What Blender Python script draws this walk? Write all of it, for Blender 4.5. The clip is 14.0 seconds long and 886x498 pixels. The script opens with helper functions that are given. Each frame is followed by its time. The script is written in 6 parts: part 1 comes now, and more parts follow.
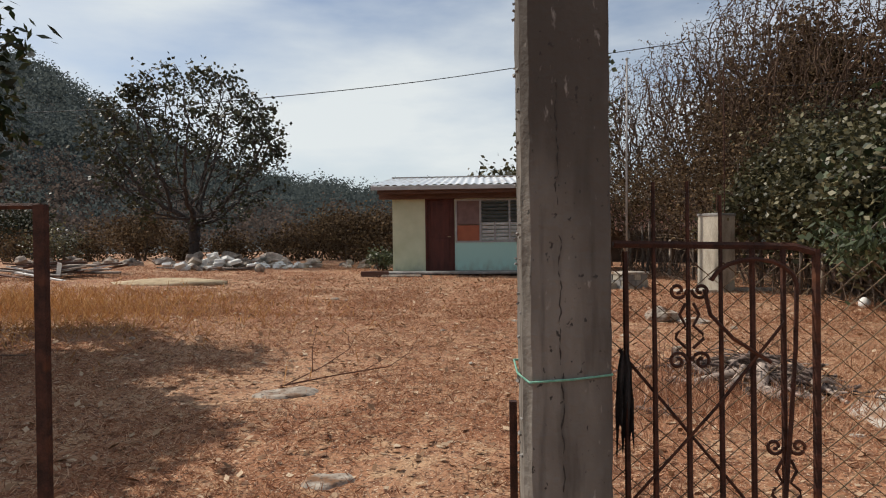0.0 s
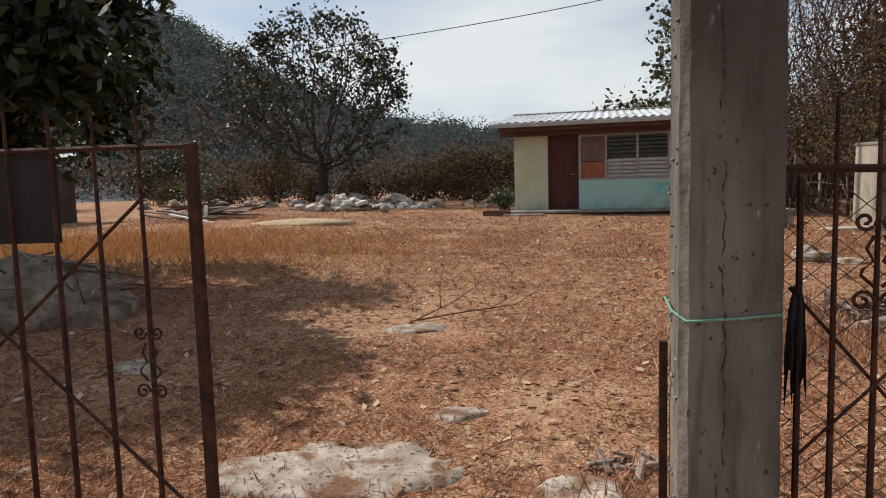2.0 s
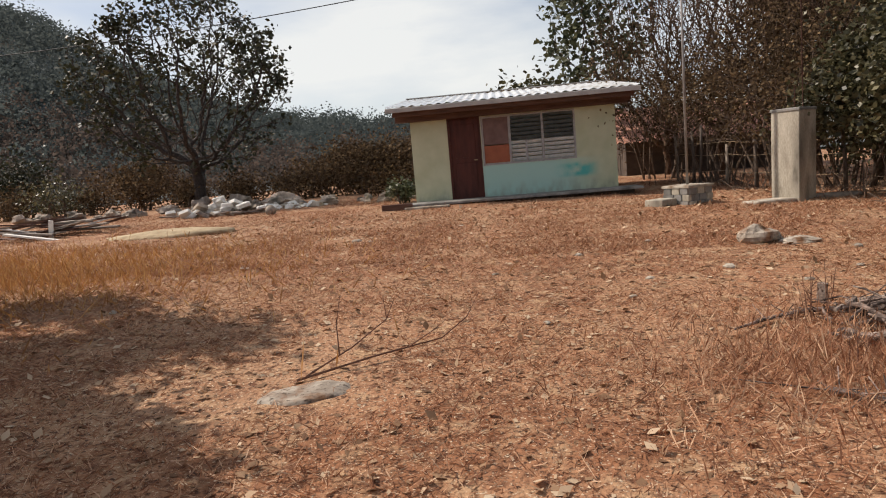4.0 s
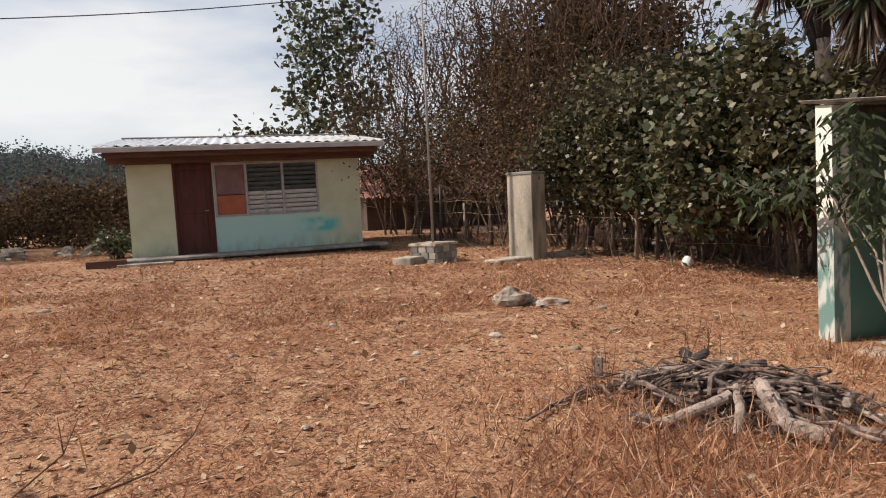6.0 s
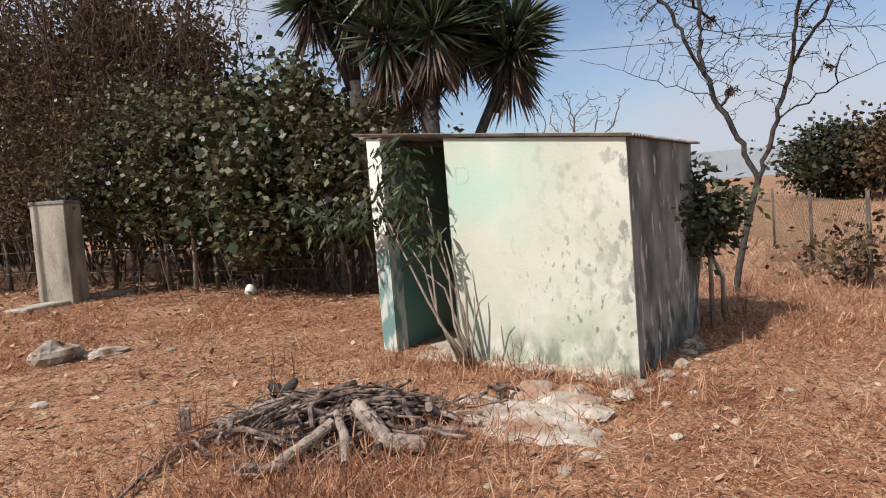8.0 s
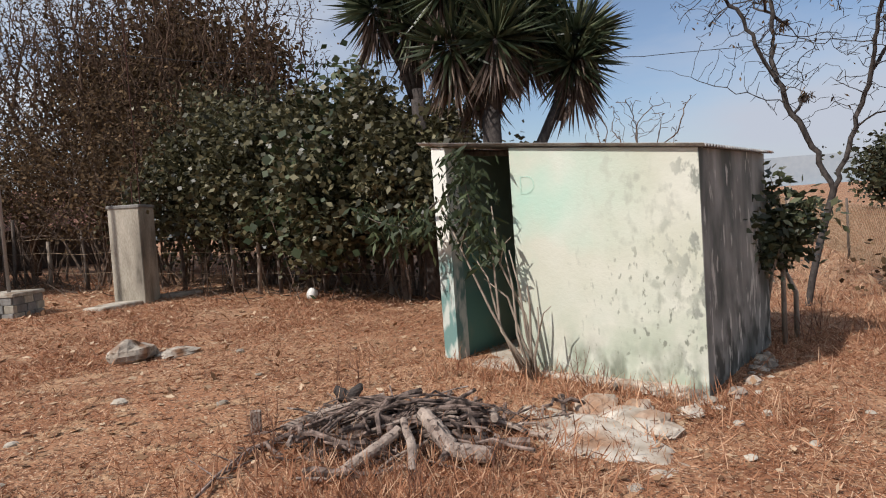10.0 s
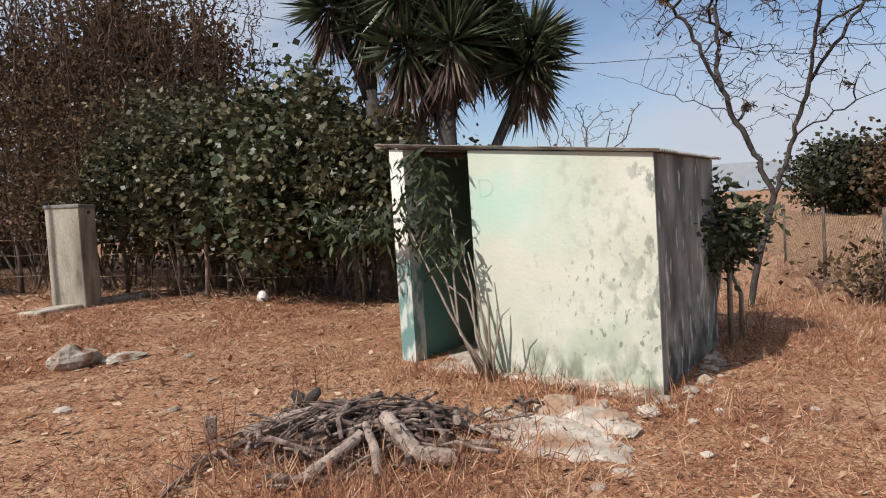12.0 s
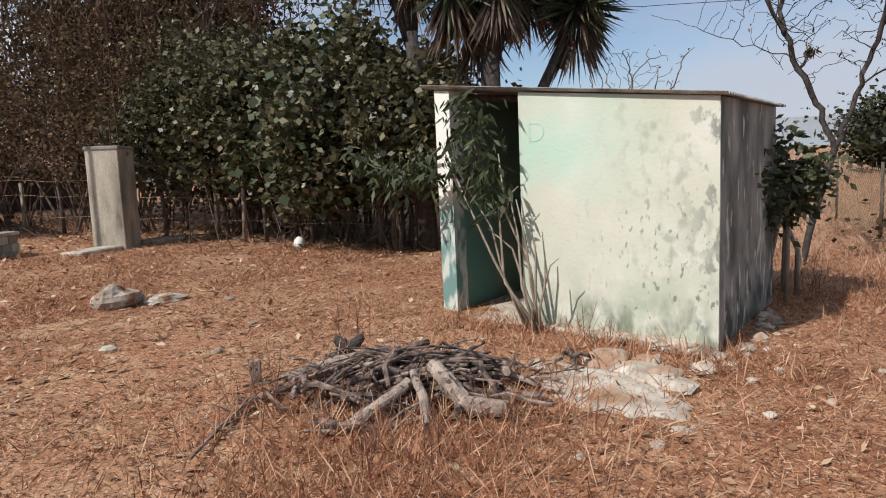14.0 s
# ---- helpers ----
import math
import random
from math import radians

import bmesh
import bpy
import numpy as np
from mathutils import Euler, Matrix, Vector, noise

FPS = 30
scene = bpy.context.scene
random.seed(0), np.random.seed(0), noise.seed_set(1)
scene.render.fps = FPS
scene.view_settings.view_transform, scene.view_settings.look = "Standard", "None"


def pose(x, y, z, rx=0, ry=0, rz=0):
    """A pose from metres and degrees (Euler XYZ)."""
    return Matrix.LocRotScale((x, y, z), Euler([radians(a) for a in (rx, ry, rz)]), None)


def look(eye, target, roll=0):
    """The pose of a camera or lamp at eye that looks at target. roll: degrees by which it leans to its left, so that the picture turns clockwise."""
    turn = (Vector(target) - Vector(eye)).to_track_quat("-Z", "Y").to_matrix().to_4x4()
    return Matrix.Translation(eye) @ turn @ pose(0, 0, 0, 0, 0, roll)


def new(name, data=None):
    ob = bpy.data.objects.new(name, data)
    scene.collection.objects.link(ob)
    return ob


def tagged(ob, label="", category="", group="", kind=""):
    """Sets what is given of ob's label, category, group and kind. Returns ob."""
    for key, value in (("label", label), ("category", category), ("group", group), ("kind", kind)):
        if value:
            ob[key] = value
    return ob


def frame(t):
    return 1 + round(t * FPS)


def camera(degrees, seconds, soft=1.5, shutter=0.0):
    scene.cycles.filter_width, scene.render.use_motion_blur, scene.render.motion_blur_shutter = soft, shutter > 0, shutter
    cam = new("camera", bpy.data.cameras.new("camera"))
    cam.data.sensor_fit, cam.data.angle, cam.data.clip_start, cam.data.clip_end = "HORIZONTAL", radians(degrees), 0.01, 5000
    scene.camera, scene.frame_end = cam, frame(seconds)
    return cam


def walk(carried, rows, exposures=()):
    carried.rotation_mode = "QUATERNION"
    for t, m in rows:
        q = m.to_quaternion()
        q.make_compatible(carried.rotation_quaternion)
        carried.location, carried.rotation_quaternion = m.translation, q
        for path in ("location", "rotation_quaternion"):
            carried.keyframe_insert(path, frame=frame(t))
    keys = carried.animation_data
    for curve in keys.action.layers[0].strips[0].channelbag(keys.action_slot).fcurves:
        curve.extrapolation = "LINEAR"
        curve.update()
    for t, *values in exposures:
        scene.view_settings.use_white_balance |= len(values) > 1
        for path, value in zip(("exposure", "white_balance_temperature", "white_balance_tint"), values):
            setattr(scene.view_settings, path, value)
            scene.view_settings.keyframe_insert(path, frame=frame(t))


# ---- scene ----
cam = camera(68.05, 14.0, soft=1.1)
ROWS = [
    (0.0, -0.080, 0.129, 1.502, 3.307, -0.462, 0.701),
    (0.5, -0.109, 0.137, 1.497, 7.209, -1.978, 0.135),
    (1.0, -0.129, 0.136, 1.497, 9.249, -1.907, -0.133),
    (1.5, -0.134, 0.116, 1.499, 11.476, -2.371, 0.823),
    (2.0, -0.149, 0.202, 1.477, 13.704, -5.477, 1.627),
    (2.2, -0.147, 0.306, 1.455, 13.021, -6.814, 2.623),
    (3.2, -0.360, 1.150, 1.470, 8.700, -7.000, 3.900),
    (4.3, -0.528, 2.038, 1.515, 3.790, -6.790, 5.100),
    (4.5, -0.535, 2.105, 1.530, 3.520, -7.350, 4.900),
    (5.0, -0.706, 2.426, 1.565, 0.090, -6.077, 2.358),
    (5.5, -0.753, 2.543, 1.576, -4.484, -6.231, 2.418),
    (6.0, -0.546, 2.954, 1.557, -18.176, -3.951, 3.192),
    (6.5, -0.540, 3.227, 1.554, -26.611, -3.727, 2.265),
    (7.0, -0.563, 3.414, 1.561, -38.785, -5.228, 4.230),
    (7.5, -0.539, 3.389, 1.584, -49.426, -4.598, 5.274),
    (8.0, -0.543, 3.359, 1.578, -56.682, -4.187, 4.594),
    (8.5, -0.565, 3.349, 1.602, -53.316, -3.725, 4.046),
    (9.0, -0.563, 3.367, 1.594, -52.210, -3.770, 3.884),
    (9.2, -0.572, 3.371, 1.614, -51.788, -3.518, 4.020),
    (11.3, -0.630, 3.505, 1.620, -53.539, -3.341, 3.679),
    (11.5, -0.636, 3.506, 1.612, -54.322, -3.541, 3.582),
    (12.0, -0.641, 3.502, 1.618, -56.429, -3.451, 3.624),
    (12.5, -0.642, 3.500, 1.620, -60.793, -3.869, 3.870),
    (13.0, -0.657, 3.522, 1.605, -58.953, -4.435, 3.664),
    (13.5, -0.645, 3.600, 1.593, -54.270, -5.307, 2.728),
    (14.0, -0.575, 3.712, 1.572, -53.742, -7.532, 2.624),
]
EXPOSURES = [(0.0, 0.1, 6500, 10), (2.2, 0.12, 6550, 11), (4.5, 0.25, 6850, 14), (6.0, 0.27, 6800, 15), (7.0, 0.52, 6700, 15), (7.5, 0.50, 6600, 15), (8.2, 0.18, 6200, 12),
             (9.2, 0.15, 6200, 12), (11.3, 0.18, 6200, 12), (12.5, 0.24, 6200, 12), (14.0, 0.18, 6150, 11)]
walk(cam, [(t, pose(x, y, z, 90 + pitch, roll, yaw)) for t, x, y, z, yaw, pitch, roll in ROWS], EXPOSURES)

# ---- sky and sun ----
SUN_ELEVATION, SUN_AZIMUTH = 46.0, 73.0        # azimuth: degrees from +y towards -x
world = bpy.data.worlds.new("sky")
scene.world = world
world.use_nodes = True
wn, wl = world.node_tree.nodes, world.node_tree.links
wn.clear()
w_out = wn.new("ShaderNodeOutputWorld")
w_back = wn.new("ShaderNodeBackground")
w_sky = wn.new("ShaderNodeTexSky")
w_sky.sky_type, w_sky.sun_disc = "NISHITA", False
w_sky.sun_elevation, w_sky.sun_rotation = radians(SUN_ELEVATION), radians(-SUN_AZIMUTH)
w_sky.dust_density, w_sky.air_density, w_sky.altitude = 2.0, 1.0, 800
w_co = wn.new("ShaderNodeTexCoord")
w_map = wn.new("ShaderNodeMapping")
w_map.inputs["Scale"].default_value = (1.0, 1.0, 3.4)
w_noise = wn.new("ShaderNodeTexNoise")
w_noise.inputs["Scale"].default_value, w_noise.inputs["Detail"].default_value = 1.7, 7.0
w_noise.inputs["Roughness"].default_value = 0.52
w_ramp = wn.new("ShaderNodeValToRGB")
w_ramp.color_ramp.elements[0].position, w_ramp.color_ramp.elements[1].position = 0.40, 0.68
w_ramp.color_ramp.elements[0].color = (0.05, 0.05, 0.05, 1)
w_ramp.color_ramp.elements[1].color = (0.92, 0.92, 0.92, 1)
w_mix = wn.new("ShaderNodeMixRGB")
w_sep, w_side, w_cloud = wn.new("ShaderNodeSeparateXYZ"), wn.new("ShaderNodeMapRange"), wn.new("ShaderNodeMixRGB")
w_side.inputs["From Min"].default_value, w_side.inputs["From Max"].default_value = 0.05, 0.85
w_cloud.inputs[1].default_value, w_cloud.inputs[2].default_value = (7.4, 7.8, 7.8, 1), (4.9, 5.1, 5.6, 1)
wl.new(w_co.outputs["Generated"], w_sep.inputs[0])
wl.new(w_sep.outputs["X"], w_side.inputs["Value"])
wl.new(w_side.outputs[0], w_cloud.inputs[0])
wl.new(w_cloud.outputs["Color"], w_mix.inputs[2])
wl.new(w_co.outputs["Generated"], w_map.inputs["Vector"])
wl.new(w_map.outputs["Vector"], w_noise.inputs["Vector"])
wl.new(w_noise.outputs["Fac"], w_ramp.inputs["Fac"])
wl.new(w_ramp.outputs["Color"], w_mix.inputs[0])
wl.new(w_sky.outputs["Color"], w_mix.inputs[1])
wl.new(w_mix.outputs["Color"], w_back.inputs["Color"])
w_back.inputs["Strength"].default_value = 0.10
wl.new(w_back.outputs["Background"], w_out.inputs["Surface"])

sun_data = bpy.data.lights.new("sun", "SUN")
sun_data.energy, sun_data.angle, sun_data.color = 4.0, radians(0.6), (1.0, 0.94, 0.85)
sun = new("sun", sun_data)
_a, _e = radians(SUN_AZIMUTH), radians(SUN_ELEVATION)
SUN_DIR = Vector((-math.sin(_a) * math.cos(_e), math.cos(_a) * math.cos(_e), math.sin(_e)))
sun.matrix_world = look(SUN_DIR * 50, (0, 0, 0))


# ---- materials ----
def mat(name, dark, light, scale=4.0, rough=0.85, bump=0.3, fine=60.0, metal=0.0, third=None, third_scale=0.8,
        third_lo=0.52, third_hi=0.66, stretch=(1, 1, 1), island=0.0, objects=0.0, spec=0.3, bump_dist=0.01):
    """A surface with colour variation at two scales, optional stains and fine relief."""
    m = bpy.data.materials.new(name)
    m.use_nodes = True
    n, l = m.node_tree.nodes, m.node_tree.links
    bsdf = n["Principled BSDF"]
    bsdf.inputs["Roughness"].default_value, bsdf.inputs["Metallic"].default_value = rough, metal
    bsdf.inputs["Specular IOR Level"].default_value = spec
    co, mp = n.new("ShaderNodeTexCoord"), n.new("ShaderNodeMapping")
    mp.inputs["Scale"].default_value = stretch
    l.new(co.outputs["Object"], mp.inputs["Vector"])
    big, small = n.new("ShaderNodeTexNoise"), n.new("ShaderNodeTexNoise")
    big.inputs["Scale"].default_value, big.inputs["Detail"].default_value = scale, 6
    small.inputs["Scale"].default_value, small.inputs["Detail"].default_value = fine, 4
    l.new(mp.outputs[0], big.inputs["Vector"])
    l.new(mp.outputs[0], small.inputs["Vector"])
    add = n.new("ShaderNodeMath")
    add.operation = "MULTIPLY_ADD"
    add.inputs[1].default_value = 0.45
    l.new(small.outputs["Fac"], add.inputs[0])
    l.new(big.outputs["Fac"], add.inputs[2])
    ramp = n.new("ShaderNodeValToRGB")
    ramp.color_ramp.elements[0].position, ramp.color_ramp.elements[1].position = 0.5, 0.95
    ramp.color_ramp.elements[0].color, ramp.color_ramp.elements[1].color = (*dark, 1), (*light, 1)
    l.new(add.outputs[0], ramp.inputs["Fac"])
    out = ramp.outputs["Color"]
    if third:
        st, sr, mx = n.new("ShaderNodeTexNoise"), n.new("ShaderNodeValToRGB"), n.new("ShaderNodeMixRGB")
        st.inputs["Scale"].default_value, st.inputs["Detail"].default_value = third_scale, 8
        sr.color_ramp.elements[0].position, sr.color_ramp.elements[1].position = third_lo, third_hi
        mx.inputs[2].default_value = (*third, 1)
        l.new(mp.outputs[0], st.inputs["Vector"])
        l.new(st.outputs["Fac"], sr.inputs["Fac"])
        l.new(sr.outputs["Color"], mx.inputs[0])
        l.new(out, mx.inputs[1])
        out = mx.outputs["Color"]
    if island or objects:
        hs, mr = n.new("ShaderNodeHueSaturation"), n.new("ShaderNodeMapRange")
        amount = island or objects
        mr.inputs["To Min"].default_value, mr.inputs["To Max"].default_value = 1 - amount, 1 + amount
        if island:
            l.new(n.new("ShaderNodeNewGeometry").outputs["Random Per Island"], mr.inputs["Value"])
        else:
            l.new(n.new("ShaderNodeObjectInfo").outputs["Random"], mr.inputs["Value"])
        l.new(mr.outputs[0], hs.inputs["Value"])
        l.new(out, hs.inputs["Color"])
        out = hs.outputs["Color"]
    l.new(out, bsdf.inputs["Base Color"])
    if bump:
        bp = n.new("ShaderNodeBump")
        bp.inputs["Strength"].default_value, bp.inputs["Distance"].default_value = bump, bump_dist
        l.new(add.outputs[0], bp.inputs["Height"])
        l.new(bp.outputs["Normal"], bsdf.inputs["Normal"])
    return m


def leaf_mat(name, a, b, c, through_light=0.25, rough=0.55, gloss=0.35):
    """Foliage: colour varies leaf by leaf, some light passes through."""
    m = bpy.data.materials.new(name)
    m.use_nodes = True
    n, l = m.node_tree.nodes, m.node_tree.links
    bsdf, out = n["Principled BSDF"], n["Material Output"]
    geo, ramp = n.new("ShaderNodeNewGeometry"), n.new("ShaderNodeValToRGB")
    r = ramp.color_ramp
    r.elements[0].color, r.elements[1].color = (*a, 1), (*c, 1)
    r.elements.new(0.6).color = (*b, 1)
    l.new(geo.outputs["Random Per Island"], ramp.inputs["Fac"])
    l.new(ramp.outputs["Color"], bsdf.inputs["Base Color"])
    bsdf.inputs["Roughness"].default_value = rough
    bsdf.inputs["Specular IOR Level"].default_value = gloss
    tr, mx = n.new("ShaderNodeBsdfTranslucent"), n.new("ShaderNodeMixShader")
    mx.inputs[0].default_value = through_light
    l.new(ramp.outputs["Color"], tr.inputs["Color"])
    l.new(bsdf.outputs[0], mx.inputs[1])
    l.new(tr.outputs[0], mx.inputs[2])
    l.new(mx.outputs[0], out.inputs["Surface"])
    return m


CONCRETE = mat("weathered_concrete", (0.16, 0.15, 0.135), (0.33, 0.31, 0.285), 5, 0.9, 0.5, 70, third=(0.09, 0.083, 0.075), third_scale=2.2,
               third_lo=0.5, third_hi=0.72, stretch=(1, 1, 0.35))
CONCRETE_PALE = mat("pale_concrete", (0.25, 0.215, 0.165), (0.58, 0.52, 0.42), 5, 0.9, 0.5, 60, third=(0.16, 0.14, 0.11), third_scale=2.5,
                    third_lo=0.54, third_hi=0.7, stretch=(1, 1, 0.3))
CONCRETE_LIGHT = mat("broken_concrete", (0.28, 0.235, 0.18), (0.55, 0.49, 0.41), 6, 0.9, 0.9, 50, third=(0.20, 0.13, 0.08), third_scale=4,
                     objects=0.2)
STONE = mat("grey_stone", (0.22, 0.175, 0.135), (0.47, 0.395, 0.32), 7, 0.9, 0.9, 40, third=(0.12, 0.11, 0.1), third_scale=4, objects=0.25)
BOULDER = mat("boulder", (0.19, 0.15, 0.12), (0.46, 0.38, 0.31), 3, 0.9, 0.9, 25, third=(0.08, 0.075, 0.06), third_scale=2, objects=0.25)
RUST = mat("rusty_steel", (0.024, 0.012, 0.009), (0.095, 0.038, 0.024), 22, 0.75, 0.6, 160, metal=0.25, third=(0.12, 0.045, 0.022), third_scale=9,
           third_lo=0.58, third_hi=0.7)
DARK_SHEET = mat("dark_sheet_steel", (0.015, 0.015, 0.015), (0.04, 0.038, 0.036), 4, 0.7, 0.2, 60, metal=0.2)
WIRE = mat("galvanised_wire", (0.28, 0.19, 0.11), (0.55, 0.42, 0.28), 30, 0.55, 0.2, 90, metal=0.2)
MESH_RUST = mat("rusty_mesh_wire", (0.06, 0.038, 0.022), (0.24, 0.16, 0.09), 12, 0.7, 0.2, 90, metal=0.2)
TWINE = mat("green_twine", (0.10, 0.26, 0.19), (0.22, 0.44, 0.33), 60, 0.7, 0.4, 200)
RAG = mat("dark_rag", (0.014, 0.012, 0.012), (0.05, 0.043, 0.04), 18, 0.95, 0.9, 90)
ROOF_SHEET = mat("zinc_sheet", (0.62, 0.64, 0.65), (0.86, 0.87, 0.87), 3, 0.35, 0.1, 40, metal=0.35, third=(0.5, 0.47, 0.43), third_scale=1.2)
RUSTY_SHEET = mat("old_zinc_sheet", (0.22, 0.20, 0.19), (0.55, 0.53, 0.50), 5, 0.6, 0.2, 50, metal=0.4, third=(0.2, 0.10, 0.06), third_scale=3)
FASCIA = mat("grey_gutter", (0.30, 0.28, 0.26), (0.46, 0.43, 0.40), 4, 0.6, 0.2, 60)
BEAM = mat("brown_beam", (0.07, 0.035, 0.025), (0.16, 0.085, 0.06), 6, 0.8, 0.4, 60, stretch=(0.3, 2, 2))
DOOR_RED = mat("dark_red_door", (0.055, 0.015, 0.010), (0.105, 0.028, 0.019), 5, 0.6, 0.2, 70, stretch=(2, 2, 0.4))
ORANGE = mat("orange_board", (0.28, 0.085, 0.045), (0.40, 0.13, 0.065), 4, 0.7, 0.2, 60)
BROWN_BOARD = mat("brown_board", (0.13, 0.075, 0.065), (0.23, 0.14, 0.12), 5, 0.7, 0.2, 60)
GREY_FRAME = mat("grey_window_frame", (0.26, 0.25, 0.24), (0.42, 0.40, 0.38), 8, 0.6, 0.1, 60)
SLAT_PALE = mat("pale_louvre", (0.50, 0.55, 0.55), (0.72, 0.76, 0.76), 8, 0.35, 0.1, 60)
SLAT_DARK = mat("dark_louvre", (0.06, 0.075, 0.075), (0.14, 0.16, 0.16), 8, 0.3, 0.1, 60)
BLACK_IN = mat("dim_interior", (0.05, 0.045, 0.04), (0.09, 0.08, 0.07), 2, 0.9, 0.0)
BARK = mat("grey_brown_bark", (0.055, 0.042, 0.034), (0.17, 0.135, 0.11), 14, 0.95, 0.9, 60, stretch=(2, 2, 0.4))
BARK_PALE = mat("pale_bark", (0.17, 0.13, 0.10), (0.40, 0.33, 0.26), 14, 0.9, 0.8, 60, stretch=(2, 2, 0.4))
DARK_TWIG = mat("dark_grey_twig", (0.028, 0.023, 0.021), (0.085, 0.07, 0.062), 16, 0.9, 0.5, 70)
TWIG_BROWN = mat("brown_twig", (0.05, 0.03, 0.019), (0.14, 0.085, 0.054), 20, 0.9, 0.4, 80)
TWIG = mat("dry_twig", (0.07, 0.05, 0.04), (0.20, 0.14, 0.10), 20, 0.9, 0.4, 80)
LOG_PALE = mat("pale_weathered_log", (0.15, 0.108, 0.088), (0.44, 0.35, 0.285), 11, 0.92, 1.0, 70, objects=0.12, third=(0.07, 0.05, 0.042), third_scale=26, third_lo=0.56, third_hi=0.63)
LOG = mat("weathered_firewood", (0.05, 0.034, 0.028), (0.29, 0.21, 0.172), 9, 0.92, 1.0, 55, stretch=(1, 1, 1), objects=0.35,
          third=(0.035, 0.024, 0.02), third_scale=14, third_lo=0.49, third_hi=0.6)
PLANK = mat("grey_plank", (0.14, 0.11, 0.09), (0.38, 0.32, 0.27), 8, 0.9, 0.6, 60, stretch=(0.3, 3, 3), objects=0.3)
WHITE = mat("white_plaster", (0.62, 0.59, 0.54), (0.82, 0.79, 0.74), 9, 0.85, 0.5, 60, objects=0.1)
POLE = mat("grey_pole", (0.24, 0.22, 0.20), (0.36, 0.33, 0.31), 6, 0.6, 0.1, 60, metal=0.3)
CABLE = mat("black_cable", (0.015, 0.015, 0.016), (0.03, 0.03, 0.03), 6, 0.6, 0.0)
TILE = mat("clay_tile", (0.32, 0.13, 0.09), (0.58, 0.32, 0.235), 6, 0.85, 0.5, 40, objects=0.3, island=0.0)
ADOBE = mat("adobe_wall", (0.06, 0.045, 0.038), (0.12, 0.09, 0.07), 3, 0.95, 0.5, 30)
# Haze is put into the slope's colour: lighter and greyed towards blue.
HILL = mat("haze_tinted_slope", (0.085, 0.10, 0.10), (0.15, 0.16, 0.155), 0.10, 0.95, 0.9, 0.9, third=(0.10, 0.075, 0.055), third_scale=0.03,
           bump_dist=1.5, spec=0.05)
# Pale blue-grey base colour stands in for the haze before the distant hills.
FAR_HILL = mat("haze_coloured_hill", (0.26, 0.30, 0.34), (0.34, 0.37, 0.40), 0.01, 1.0, 0.0, 0.1, spec=0.0)
LEAF_DARK = leaf_mat("dark_leaf", (0.016, 0.018, 0.009), (0.036, 0.040, 0.018), (0.085, 0.08, 0.04), 0.15)
LEAF_MANGO = leaf_mat("mango_leaf", (0.012, 0.018, 0.008), (0.030, 0.042, 0.017), (0.07, 0.08, 0.03), 0.18, 0.45)
LEAF_GREEN = leaf_mat("hedge_leaf", (0.028, 0.028, 0.014), (0.085, 0.078, 0.037), (0.24, 0.21, 0.115), 0.28, 0.42)
LEAF_AIRY = leaf_mat("airy_leaf", (0.03, 0.037, 0.018), (0.07, 0.08, 0.04), (0.17, 0.18, 0.10), 0.25, 0.42)
LEAF_FRESH = leaf_mat("fresh_leaf", (0.05, 0.085, 0.025), (0.085, 0.13, 0.04), (0.16, 0.21, 0.07), 0.3)
LEAF_BROWN = leaf_mat("dry_leaf", (0.042, 0.027, 0.015), (0.10, 0.064, 0.035), (0.21, 0.14, 0.076), 0.25, 0.8, 0.1)
# Green far leaves lightened and blue-greyed, so their colour carries the haze.
LEAF_FAR = leaf_mat("haze_tinted_leaf", (0.075, 0.09, 0.088), (0.09, 0.105, 0.10), (0.11, 0.125, 0.115), 0.5, 1.0, 0.0)
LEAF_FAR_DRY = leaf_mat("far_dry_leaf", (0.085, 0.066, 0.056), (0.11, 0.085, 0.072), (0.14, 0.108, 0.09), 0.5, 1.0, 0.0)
YUCCA = leaf_mat("yucca_leaf", (0.020, 0.030, 0.016), (0.050, 0.065, 0.033), (0.13, 0.14, 0.075), 0.15, 0.4)
YUCCA_DRY = leaf_mat("dry_yucca_leaf", (0.065, 0.042, 0.032), (0.12, 0.08, 0.06), (0.2, 0.145, 0.1), 0.15, 0.7)
STRAW = leaf_mat("dry_straw", (0.20, 0.082, 0.045), (0.41, 0.195, 0.102), (0.66, 0.44, 0.285), 0.22, 0.8)
STRAW_GOLD = leaf_mat("golden_straw", (0.30, 0.135, 0.045), (0.45, 0.22, 0.078), (0.60, 0.36, 0.15), 0.3, 0.8)
LITTER = leaf_mat("fallen_leaf", (0.16, 0.08, 0.04), (0.34, 0.20, 0.11), (0.62, 0.47, 0.32), 0.1, 0.8)


